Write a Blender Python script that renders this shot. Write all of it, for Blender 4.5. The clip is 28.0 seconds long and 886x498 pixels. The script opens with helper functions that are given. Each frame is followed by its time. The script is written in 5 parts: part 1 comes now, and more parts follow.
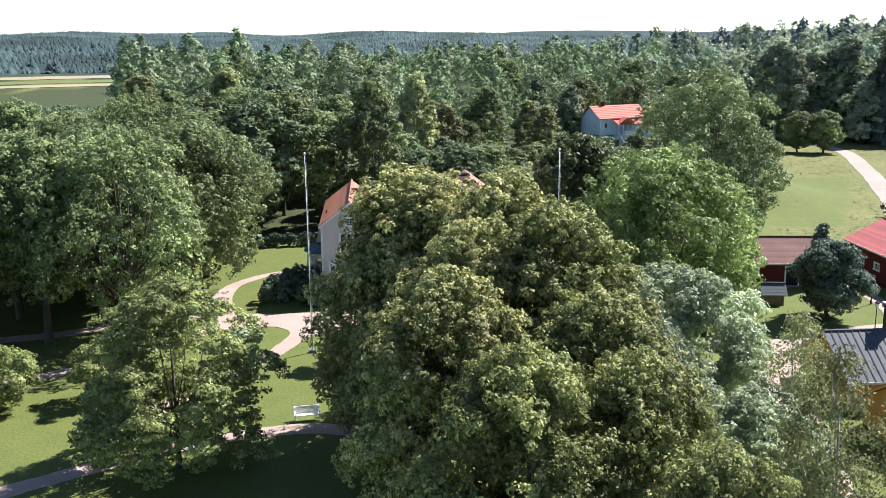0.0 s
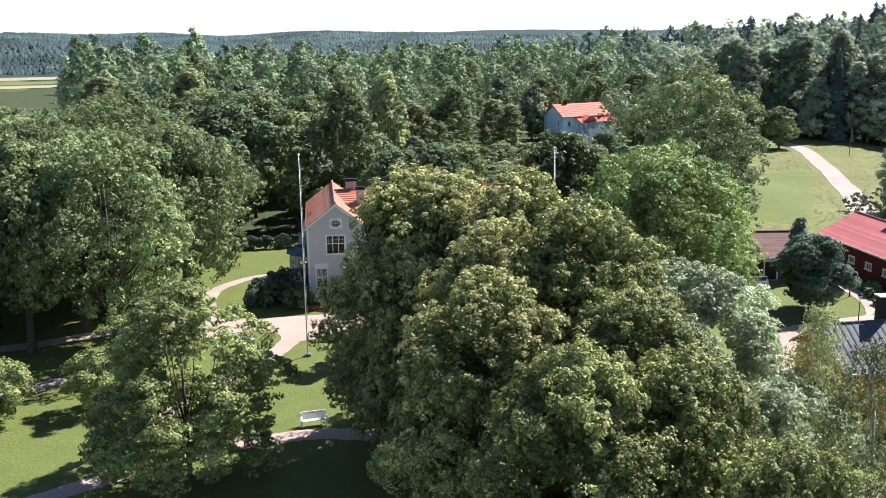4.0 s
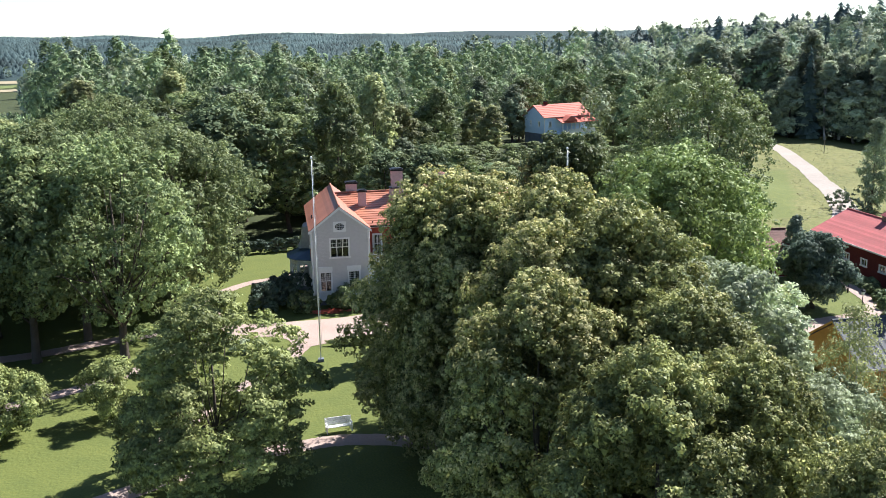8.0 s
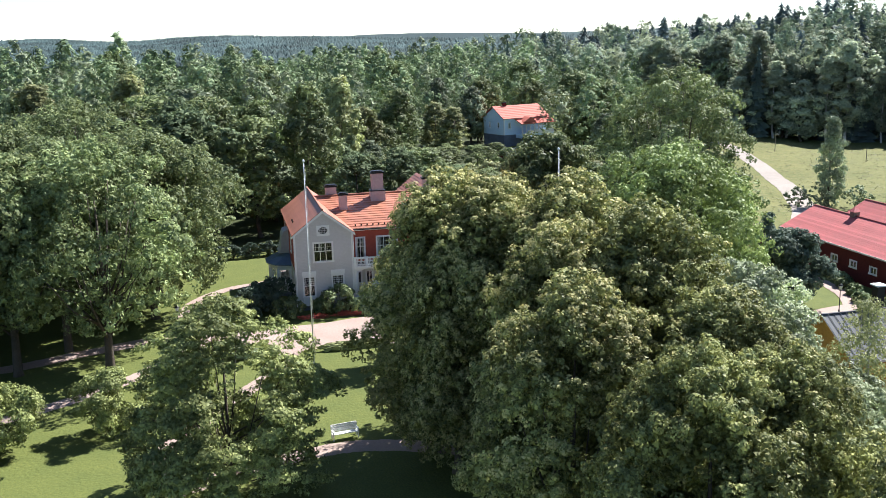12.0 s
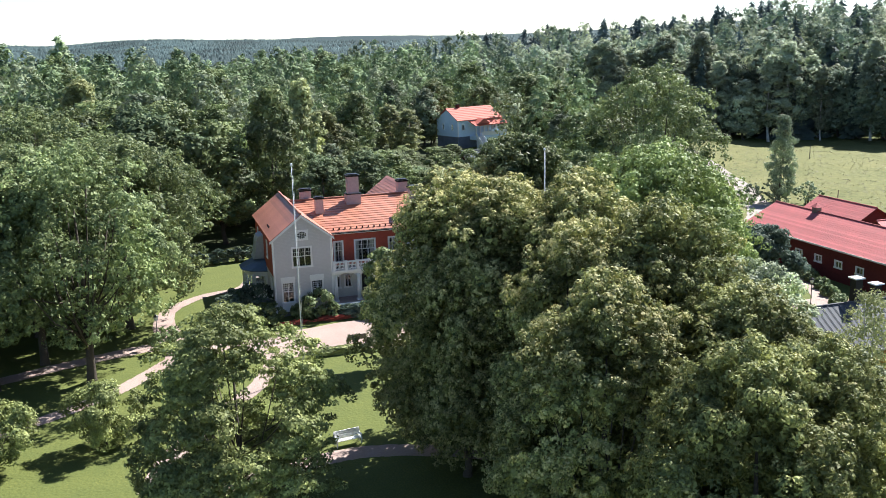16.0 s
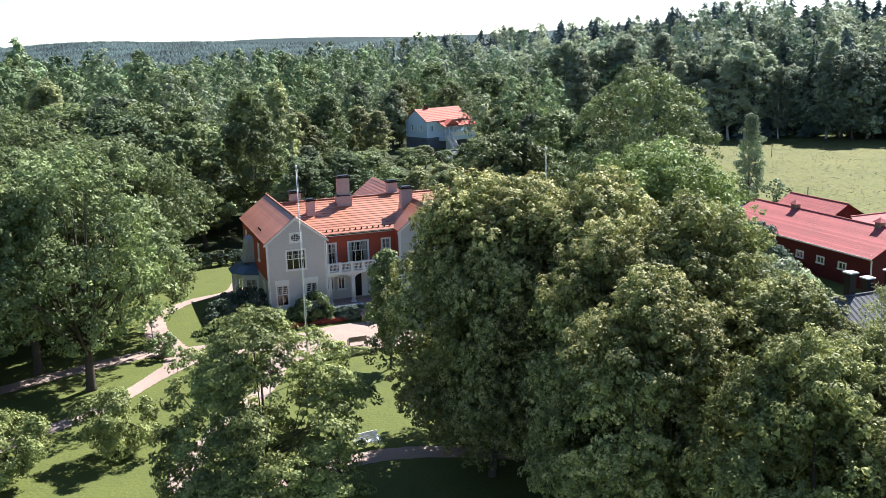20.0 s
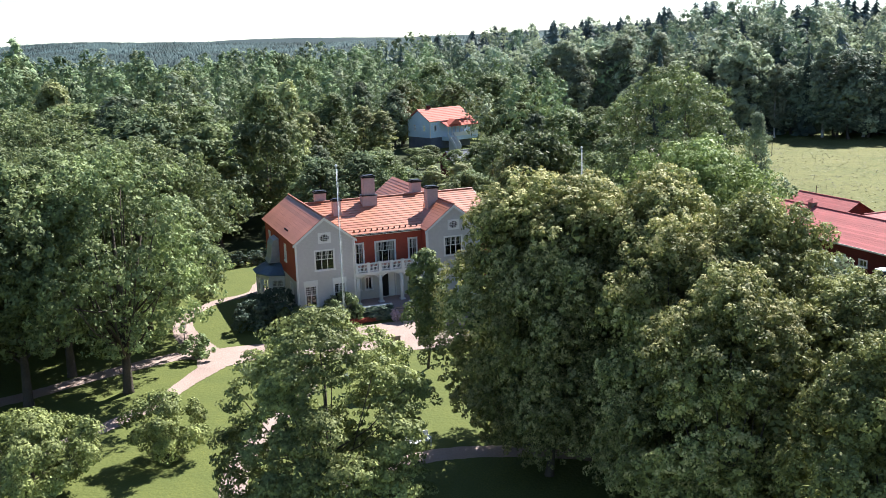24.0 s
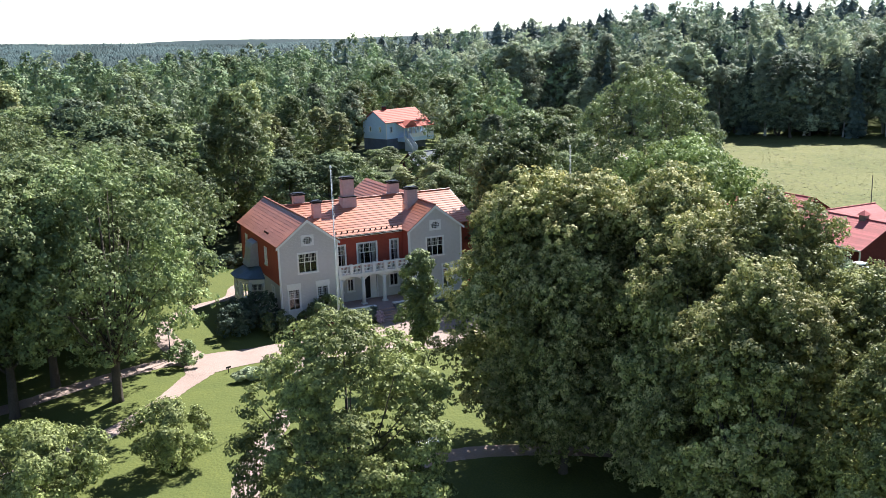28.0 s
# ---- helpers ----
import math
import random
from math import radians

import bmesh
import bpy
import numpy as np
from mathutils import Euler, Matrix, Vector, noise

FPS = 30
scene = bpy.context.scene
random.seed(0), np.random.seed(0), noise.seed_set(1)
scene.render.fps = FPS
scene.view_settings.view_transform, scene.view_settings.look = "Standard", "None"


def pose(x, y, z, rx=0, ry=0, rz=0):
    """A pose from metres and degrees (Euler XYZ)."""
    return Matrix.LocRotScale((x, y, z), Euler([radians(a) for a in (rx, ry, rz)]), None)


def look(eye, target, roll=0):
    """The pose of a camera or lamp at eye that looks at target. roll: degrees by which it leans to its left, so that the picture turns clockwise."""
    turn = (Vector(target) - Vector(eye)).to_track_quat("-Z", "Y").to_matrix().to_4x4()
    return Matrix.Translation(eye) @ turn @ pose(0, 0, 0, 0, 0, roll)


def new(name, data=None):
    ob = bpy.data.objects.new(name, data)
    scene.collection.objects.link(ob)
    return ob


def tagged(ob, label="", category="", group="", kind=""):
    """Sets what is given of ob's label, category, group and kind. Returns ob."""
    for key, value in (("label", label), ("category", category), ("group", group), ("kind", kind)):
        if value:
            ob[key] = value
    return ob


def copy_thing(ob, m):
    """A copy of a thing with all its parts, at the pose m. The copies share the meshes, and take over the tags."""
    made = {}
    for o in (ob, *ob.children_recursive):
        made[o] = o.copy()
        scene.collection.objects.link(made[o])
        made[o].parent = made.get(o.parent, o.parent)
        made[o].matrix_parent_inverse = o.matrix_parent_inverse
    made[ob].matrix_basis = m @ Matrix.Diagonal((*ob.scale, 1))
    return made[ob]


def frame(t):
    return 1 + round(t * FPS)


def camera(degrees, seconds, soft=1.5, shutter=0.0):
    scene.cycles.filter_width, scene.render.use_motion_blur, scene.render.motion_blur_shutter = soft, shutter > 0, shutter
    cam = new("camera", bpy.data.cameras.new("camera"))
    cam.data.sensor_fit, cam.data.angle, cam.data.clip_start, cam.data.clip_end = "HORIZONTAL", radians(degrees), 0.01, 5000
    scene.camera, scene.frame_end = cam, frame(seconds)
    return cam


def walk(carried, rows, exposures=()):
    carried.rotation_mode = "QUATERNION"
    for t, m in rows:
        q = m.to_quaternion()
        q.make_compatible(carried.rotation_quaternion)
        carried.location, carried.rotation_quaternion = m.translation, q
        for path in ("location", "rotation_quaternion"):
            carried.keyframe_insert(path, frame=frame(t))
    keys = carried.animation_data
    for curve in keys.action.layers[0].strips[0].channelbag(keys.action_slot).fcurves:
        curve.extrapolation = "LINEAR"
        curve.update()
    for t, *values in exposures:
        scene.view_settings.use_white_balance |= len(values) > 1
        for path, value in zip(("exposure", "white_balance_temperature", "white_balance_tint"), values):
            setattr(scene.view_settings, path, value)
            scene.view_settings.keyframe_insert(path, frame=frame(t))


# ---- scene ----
cam = camera(50.0, 28.0, soft=0.7)
PATH = [
    (0.0, 5.948, -98.952, 27.391, 77.355, 0.563, -4.241),
    (0.5, 5.421, -98.837, 27.391, 77.204, 0.496, -5.131),
    (1.0, 4.894, -98.719, 27.391, 77.187, 0.502, -5.931),
    (1.5, 4.367, -98.599, 27.392, 77.239, 0.590, -7.193),
    (2.0, 3.840, -98.476, 27.392, 77.250, 0.634, -7.901),
    (2.5, 3.313, -98.350, 27.392, 77.261, 0.678, -7.884),
    (3.0, 2.786, -98.222, 27.392, 77.376, 0.804, -7.743),
    (3.5, 2.259, -98.091, 27.392, 77.281, 0.764, -7.513),
    (5.5, 0.149, -97.539, 27.392, 77.322, 0.918, -8.369),
    (6.0, -0.379, -97.394, 27.392, 77.328, 0.956, -8.672),
    (6.5, -0.906, -97.246, 27.392, 77.336, 0.992, -8.781),
    (7.0, -1.434, -97.096, 27.392, 77.344, 1.028, -9.119),
    (7.5, -1.962, -96.943, 27.392, 77.352, 1.061, -9.497),
    (8.0, -2.490, -96.787, 27.392, 77.340, 1.044, -9.904),
    (8.5, -3.018, -96.629, 27.393, 77.369, 1.127, -10.133),
    (9.0, -3.546, -96.467, 27.393, 77.379, 1.159, -10.217),
    (9.5, -4.074, -96.303, 27.393, 77.386, 1.190, -10.153),
    (10.0, -4.602, -96.137, 27.393, 77.392, 1.221, -10.221),
    (10.5, -5.130, -95.967, 27.393, 77.399, 1.251, -10.594),
    (11.0, -5.659, -95.795, 27.393, 77.398, 1.263, -11.373),
    (11.5, -6.187, -95.620, 27.393, 77.408, 1.306, -12.391),
    (12.0, -6.716, -95.442, 27.393, 77.395, 1.238, -13.530),
    (12.5, -7.244, -95.262, 27.393, 77.415, 1.359, -14.543),
    (14.5, -9.359, -94.513, 27.393, 77.431, 1.451, -16.324),
    (15.0, -9.888, -94.319, 27.394, 77.420, 1.483, -16.474),
    (15.5, -10.417, -94.122, 27.394, 77.448, 1.492, -16.891),
    (16.0, -10.946, -93.923, 27.394, 77.455, 1.512, -17.523),
    (16.5, -11.476, -93.721, 27.394, 77.458, 1.530, -18.381),
    (17.0, -12.005, -93.516, 27.394, 77.525, 1.636, -18.945),
    (17.5, -12.534, -93.308, 27.394, 77.461, 1.563, -19.518),
    (18.0, -13.064, -93.097, 27.394, 77.460, 1.578, -20.308),
    (18.5, -13.593, -92.884, 27.394, 77.463, 1.593, -20.771),
    (19.0, -14.123, -92.668, 27.394, 77.465, 1.606, -20.963),
    (19.5, -14.652, -92.450, 27.394, 77.466, 1.618, -20.793),
    (20.0, -15.182, -92.228, 27.394, 77.455, 1.621, -20.615),
    (20.5, -15.712, -92.004, 27.394, 77.465, 1.641, -20.509),
    (21.0, -16.242, -91.777, 27.394, 77.465, 1.650, -20.396),
    (21.5, -16.772, -91.548, 27.394, 77.460, 1.659, -20.385),
    (23.5, -18.892, -90.602, 27.395, 77.451, 1.685, -21.385),
    (24.0, -19.422, -90.359, 27.395, 77.449, 1.689, -21.685),
    (24.5, -19.953, -90.113, 27.395, 77.448, 1.693, -22.113),
    (25.0, -20.483, -89.864, 27.395, 77.428, 1.653, -22.455),
    (25.5, -21.014, -89.613, 27.395, 77.447, 1.697, -22.994),
    (26.0, -21.544, -89.359, 27.395, 77.445, 1.698, -23.413),
    (26.5, -22.075, -89.102, 27.395, 77.441, 1.698, -23.877),
    (27.0, -22.606, -88.842, 27.395, 77.439, 1.696, -24.218),
    (27.5, -23.137, -88.580, 27.395, 77.436, 1.695, -25.118),
    (28.0, -23.667, -88.315, 27.395, 77.431, 1.695, -25.592),
]
walk(cam, [(r[0], pose(*r[1:])) for r in PATH])

# ---- light ----
SUN_DIR = Vector((0.836, 0.548, 1.035)).normalized()
world = bpy.data.worlds.new("sky")
scene.world = world
world.use_nodes = True
wn, wl = world.node_tree.nodes, world.node_tree.links
sky = wn.new("ShaderNodeTexSky")
sky.sky_type = "NISHITA"
sky.sun_disc = False
sky.sun_elevation = math.asin(SUN_DIR.z)
sky.sun_rotation = math.atan2(SUN_DIR.x, SUN_DIR.y)
sky.air_density, sky.dust_density, sky.ozone_density = 0.7, 0.12, 3.0
wl.new(sky.outputs[0], wn["Background"].inputs[0])
wn["Background"].inputs[1].default_value = 0.078
sun = new("sun", bpy.data.lights.new("sun", "SUN"))
sun.data.energy, sun.data.angle, sun.data.color = 5.0, radians(0.55), (1.0, 0.995, 0.985)
sun.matrix_world = look(SUN_DIR * 50, (0, 0, 0))
scene.view_settings.exposure = 1.4


# ---- materials ----
def material(name, base, rough=0.7, vary=0.25, scale=1.0, bump=0.0, bump_scale=8.0, metal=0.0, second=None, spec=0.3, obj_vary=0.0, detail_scale=None):
    """Principled surface with two sizes of colour variation and fine relief, in object coordinates."""
    m = bpy.data.materials.new(name)
    m.use_nodes = True
    n, l = m.node_tree.nodes, m.node_tree.links
    b = n["Principled BSDF"]
    b.inputs["Roughness"].default_value, b.inputs["Metallic"].default_value = rough, metal
    b.inputs["Specular IOR Level"].default_value = spec
    tc = n.new("ShaderNodeTexCoord")
    big, small = n.new("ShaderNodeTexNoise"), n.new("ShaderNodeTexNoise")
    big.inputs["Scale"].default_value, small.inputs["Scale"].default_value = 0.35 * scale, (detail_scale or 4.0 * scale)
    big.inputs["Detail"].default_value = small.inputs["Detail"].default_value = 5
    l.new(tc.outputs["Object"], big.inputs["Vector"]), l.new(tc.outputs["Object"], small.inputs["Vector"])
    ramp = n.new("ShaderNodeMix")
    ramp.data_type = "RGBA"
    two = second or tuple(c * (1 - vary) for c in base)
    ramp.inputs[6].default_value, ramp.inputs[7].default_value = (*base, 1), (*two, 1)
    add = n.new("ShaderNodeMath")
    add.operation = "MULTIPLY_ADD"
    add.inputs[1].default_value, add.inputs[2].default_value = 0.5, 0.0
    half = n.new("ShaderNodeMath")
    half.operation = "MULTIPLY_ADD"
    half.inputs[1].default_value = 0.5
    l.new(big.outputs[0], add.inputs[0])
    l.new(small.outputs[0], half.inputs[0]), l.new(add.outputs[0], half.inputs[2])
    rng = n.new("ShaderNodeMapRange")
    rng.inputs[1].default_value, rng.inputs[2].default_value = 0.36, 0.64
    l.new(half.outputs[0], rng.inputs[0]), l.new(rng.outputs[0], ramp.inputs[0])
    colour = ramp.outputs[2]
    if obj_vary:
        info, hsv, mr = n.new("ShaderNodeObjectInfo"), n.new("ShaderNodeHueSaturation"), n.new("ShaderNodeMapRange")
        mr.inputs[3].default_value, mr.inputs[4].default_value = 1 - obj_vary, 1 + obj_vary
        l.new(info.outputs["Random"], mr.inputs[0]), l.new(mr.outputs[0], hsv.inputs["Value"])
        l.new(colour, hsv.inputs["Color"])
        colour = hsv.outputs[0]
    l.new(colour, b.inputs["Base Color"])
    if bump:
        bn, bt = n.new("ShaderNodeBump"), n.new("ShaderNodeTexNoise")
        bt.inputs["Scale"].default_value, bt.inputs["Detail"].default_value = bump_scale, 6
        bn.inputs["Strength"].default_value, bn.inputs["Distance"].default_value = bump, 0.05
        l.new(tc.outputs["Object"], bt.inputs["Vector"]), l.new(bt.outputs[0], bn.inputs["Height"])
        l.new(bn.outputs[0], b.inputs["Normal"])
    return m


def boards(name, base, step=0.15, axis=2, vary=0.2, rough=0.75):
    """Painted boarding: relief lines every step metres along an axis, weathered paint."""
    m = material(name, base, rough, vary, 0.8)
    n, l = m.node_tree.nodes, m.node_tree.links
    tc = next(x for x in n if x.type == "TEX_COORD")
    sep, mul, fr, bn = n.new("ShaderNodeSeparateXYZ"), n.new("ShaderNodeMath"), n.new("ShaderNodeMath"), n.new("ShaderNodeBump")
    mul.operation, fr.operation = "DIVIDE", "FRACT"
    mul.inputs[1].default_value = step
    bn.inputs["Strength"].default_value, bn.inputs["Distance"].default_value = 0.5, 0.02
    l.new(tc.outputs["Object"], sep.inputs[0])
    if axis == 2:
        l.new(sep.outputs[2], mul.inputs[0])
    else:
        both = n.new("ShaderNodeMath")
        l.new(sep.outputs[0], both.inputs[0]), l.new(sep.outputs[1], both.inputs[1]), l.new(both.outputs[0], mul.inputs[0])
    l.new(mul.outputs[0], fr.inputs[0]), l.new(fr.outputs[0], bn.inputs["Height"])
    l.new(bn.outputs[0], n["Principled BSDF"].inputs["Normal"])
    return m


def leaf_material(name, dark, light, tip=None, glow=0.27, rough=0.55, spread=0.36, broad=0.1):
    """Leaves: colour by island, by a noise through the crown and by tree; light passes through them."""
    m = bpy.data.materials.new(name)
    m.use_nodes = True
    n, l = m.node_tree.nodes, m.node_tree.links
    b, out = n["Principled BSDF"], n["Material Output"]
    b.inputs["Roughness"].default_value, b.inputs["Specular IOR Level"].default_value = rough, 0.1
    geo, info, tc, noi = n.new("ShaderNodeNewGeometry"), n.new("ShaderNodeObjectInfo"), n.new("ShaderNodeTexCoord"), n.new("ShaderNodeTexNoise")
    noi.inputs["Scale"].default_value, noi.inputs["Detail"].default_value = 0.9, 5
    l.new(tc.outputs["Object"], noi.inputs["Vector"])
    a = n.new("ShaderNodeMath")
    a.operation = "MULTIPLY_ADD"
    a.inputs[1].default_value = 0.55
    l.new(geo.outputs["Random Per Island"], a.inputs[0])
    r = n.new("ShaderNodeMapRange")
    r.inputs[1].default_value, r.inputs[2].default_value, r.inputs[4].default_value = 0.3, 0.7, 0.45
    l.new(noi.outputs[0], r.inputs[0]), l.new(r.outputs[0], a.inputs[2])
    ramp = n.new("ShaderNodeValToRGB")
    ramp.color_ramp.elements[0].color, ramp.color_ramp.elements[1].color = (*dark, 1), (*(tip or light), 1)
    if tip:
        e = ramp.color_ramp.elements.new(0.7)
        e.color = (*light, 1)
    l.new(a.outputs[0], ramp.inputs[0])
    hsv = n.new("ShaderNodeHueSaturation")
    hm, vm = n.new("ShaderNodeMapRange"), n.new("ShaderNodeMapRange")
    hm.inputs[3].default_value, hm.inputs[4].default_value = 0.5 - spread / 60, 0.5 + spread / 45
    vm.inputs[3].default_value, vm.inputs[4].default_value = 1 - spread, 1 + spread
    l.new(info.outputs["Random"], hm.inputs[0]), l.new(info.outputs["Random"], vm.inputs[0])
    wide, wv = n.new("ShaderNodeTexNoise"), n.new("ShaderNodeMapRange")
    wide.inputs["Scale"].default_value, wide.inputs["Detail"].default_value = broad, 2
    wv.inputs[1].default_value, wv.inputs[2].default_value, wv.inputs[3].default_value, wv.inputs[4].default_value = 0.37, 0.63, 0.62, 1.42
    l.new(tc.outputs["Object"], wide.inputs["Vector"]), l.new(wide.outputs[0], wv.inputs[0])
    both = n.new("ShaderNodeMath")
    both.operation = "MULTIPLY"
    l.new(vm.outputs[0], both.inputs[0]), l.new(wv.outputs[0], both.inputs[1])
    l.new(hm.outputs[0], hsv.inputs["Hue"]), l.new(both.outputs[0], hsv.inputs["Value"]), l.new(ramp.outputs[0], hsv.inputs["Color"])
    l.new(hsv.outputs[0], b.inputs["Base Color"])
    tr, mix, br = n.new("ShaderNodeBsdfTranslucent"), n.new("ShaderNodeAddShader"), n.new("ShaderNodeHueSaturation")
    br.inputs["Saturation"].default_value, br.inputs["Value"].default_value = 1.0, glow * 1.2
    l.new(hsv.outputs[0], br.inputs["Color"]), l.new(br.outputs[0], tr.inputs[0])
    l.new(b.outputs[0], mix.inputs[0]), l.new(tr.outputs[0], mix.inputs[1]), l.new(mix.outputs[0], out.inputs[0])
    return m


LEAF = {
    "linden": leaf_material("linden_leaves", (0.036, 0.058, 0.025), (0.38, 0.383, 0.132), glow=0.22, spread=0.06),
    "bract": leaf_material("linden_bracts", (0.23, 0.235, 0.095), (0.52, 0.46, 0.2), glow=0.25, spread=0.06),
    "oak": leaf_material("oak_leaves", (0.053, 0.083, 0.038), (0.245, 0.278, 0.113), spread=0.22),
    "maple": leaf_material("maple_leaves", (0.0588, 0.0904, 0.0353), (0.239, 0.284, 0.111)),
    "bright_maple": leaf_material("bright_maple_leaves", (0.075, 0.12, 0.042), (0.31, 0.365, 0.125), spread=0.05),
    "lawn_maple": leaf_material("lawn_maple_leaves", (0.042, 0.064, 0.024), (0.325, 0.348, 0.128), glow=0.24, spread=0.08),
    "dark": leaf_material("dark_maple_leaves", (0.036, 0.062, 0.05), (0.16, 0.205, 0.145), rough=0.65),
    "pale": leaf_material("pale_leaves", (0.14, 0.175, 0.1), (0.44, 0.48, 0.3), spread=0.08),
    "birch": leaf_material("birch_leaves", (0.12, 0.14, 0.06), (0.34, 0.34, 0.155)),
    "willow": leaf_material("grey_leaves", (0.09, 0.122, 0.075), (0.28, 0.32, 0.19)),
    "spruce": leaf_material("spruce_needles", (0.042, 0.0638, 0.0542), (0.12, 0.155, 0.119), glow=0.1, rough=0.7),
    "shrub": leaf_material("shrub_leaves", (0.0714, 0.111, 0.0483), (0.279, 0.334, 0.154)),
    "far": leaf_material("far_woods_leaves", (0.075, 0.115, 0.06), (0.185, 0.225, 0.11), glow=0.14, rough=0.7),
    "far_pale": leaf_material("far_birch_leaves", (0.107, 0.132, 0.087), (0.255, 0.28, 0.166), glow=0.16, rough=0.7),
    # hill trees: haze of the distance mixed into the leaf colours, paler and bluer
    "hill": leaf_material("hazed_hill_leaves", (0.105, 0.148, 0.102), (0.2, 0.24, 0.158), glow=0.22, rough=0.7),
    "hill_pale": leaf_material("hazed_hill_birch_leaves", (0.17, 0.2, 0.13), (0.31, 0.335, 0.22), glow=0.32, rough=0.7),
    "hill_spruce": leaf_material("hazed_hill_spruce_needles", (0.0521, 0.0756, 0.07), (0.13, 0.164, 0.146), glow=0.1, rough=0.7),
    # far ridges: blue haze is part of the leaf colour itself
    "hazed_ridge": leaf_material("hazed_ridge_leaves", (0.022, 0.04, 0.046), (0.066, 0.096, 0.092), glow=0.0, rough=0.8, broad=0.008),
    "grass": leaf_material("coarse_grass", (0.12, 0.125, 0.045), (0.19, 0.18, 0.07), glow=0.1),
    "red_flower": leaf_material("red_flowers", (0.2, 0.05, 0.04), (0.45, 0.09, 0.07)),
    "violet_flower": leaf_material("violet_flowers", (0.3, 0.2, 0.27), (0.6, 0.5, 0.55)),
}
BARK = material("bark", (0.1, 0.08, 0.062), 0.9, 0.5, 2.0, 0.8, 6)
BIRCH_BARK = material("birch_bark", (0.55, 0.53, 0.48), 0.8, 0.6, 3.0, 0.3, 6)
GREY_PAINT = boards("grey_painted_boards", (0.58, 0.56, 0.555), vary=0.1)
RED_PAINT = boards("red_painted_boards", (0.4, 0.085, 0.055))
BARN_RED = boards("falu_red_boards", (0.13, 0.022, 0.02), 0.2, 0, 0.35, 0.85)
OCHRE = boards("ochre_boards", (0.5, 0.3, 0.09), 0.18, 0)
BLUE_PAINT = boards("pale_blue_boards", (0.6, 0.74, 0.88), 0.16, 2, 0.1)
WHITE = material("white_paint", (0.8, 0.79, 0.77), 0.55, 0.08, 1.0)
CREAM = material("cream_plaster", (0.62, 0.6, 0.56), 0.8, 0.1, 1.0)
TILE = material("red_roof_tile", (0.42, 0.165, 0.098), 0.4, 0.3, 1.4, 0.1, 14, obj_vary=0.16, second=(0.33, 0.115, 0.066), detail_scale=9, spec=0.6)
FAR_TILE = material("orange_red_sheet_roof", (0.52, 0.15, 0.11), 0.7, 0.15, 1.0, obj_vary=0.06, spec=0.15)
BARN_TILE = material("pink_red_roof_tile", (0.47, 0.125, 0.12), 0.7, 0.3, 1.0, 0.4, 12, obj_vary=0.14, second=(0.36, 0.115, 0.11), spec=0.2)
BROWN_TILE = material("brown_roof_tile", (0.2, 0.085, 0.07), 0.75, 0.3, 1.5, 0.4, 12, obj_vary=0.16)
SLATE = material("black_seamed_metal", (0.085, 0.09, 0.105), 0.65, 0.3, 0.6, metal=0.0, spec=0.2, obj_vary=0.12)
PALE_METAL = material("pale_zinc", (0.42, 0.45, 0.48), 0.5, 0.2, 1.0, metal=0.2)
BLUE_METAL = material("blue_grey_metal", (0.09, 0.14, 0.19), 0.4, 0.25, 1.0, metal=0.3)
GREY_ROOF = material("grey_sheet_roof", (0.1, 0.115, 0.135), 0.75, 0.25, 1.0, metal=0.0, obj_vary=0.06)
CHIMNEY = material("pink_plaster", (0.52, 0.41, 0.405), 0.85, 0.2, 1.5, 0.3, 10)
BLACK = material("black_metal", (0.018, 0.018, 0.02), 0.45, 0.3, 1.0, metal=0.3)
STONE = material("foundation_stone", (0.16, 0.18, 0.22), 0.85, 0.35, 2.0, 0.6, 5)
STEP = material("pinkish_granite", (0.36, 0.27, 0.25), 0.8, 0.25, 2.0, 0.3, 9)
TIMBER = material("weathered_wood", (0.24, 0.2, 0.16), 0.8, 0.4, 2.0, 0.3, 9)
DARK = material("dark_interior", (0.03, 0.03, 0.033), 0.9, 0.2)
CURTAIN = material("curtain_cloth", (0.6, 0.57, 0.52), 0.9, 0.12, 1.0)
GRAVEL = material("pink_sand_gravel", (0.38, 0.285, 0.245), 0.95, 0.2, 0.7, 0.6, 24, second=(0.29, 0.21, 0.18), detail_scale=6)
ROADGRAVEL = material("pale_road_gravel", (0.32, 0.275, 0.24), 0.95, 0.2, 0.5, 0.5, 20)
GLASS = bpy.data.materials.new("window_glass")
GLASS.use_nodes = True
gb = GLASS.node_tree.nodes["Principled BSDF"]
gb.inputs["Base Color"].default_value = (0.86, 0.9, 0.92, 1)
gb.inputs["Roughness"].default_value, gb.inputs["Transmission Weight"].default_value, gb.inputs["IOR"].default_value = 0.03, 1.0, 1.45
LAMP_GLASS = material("frosted_glass", (0.75, 0.76, 0.76), 0.35, 0.05)


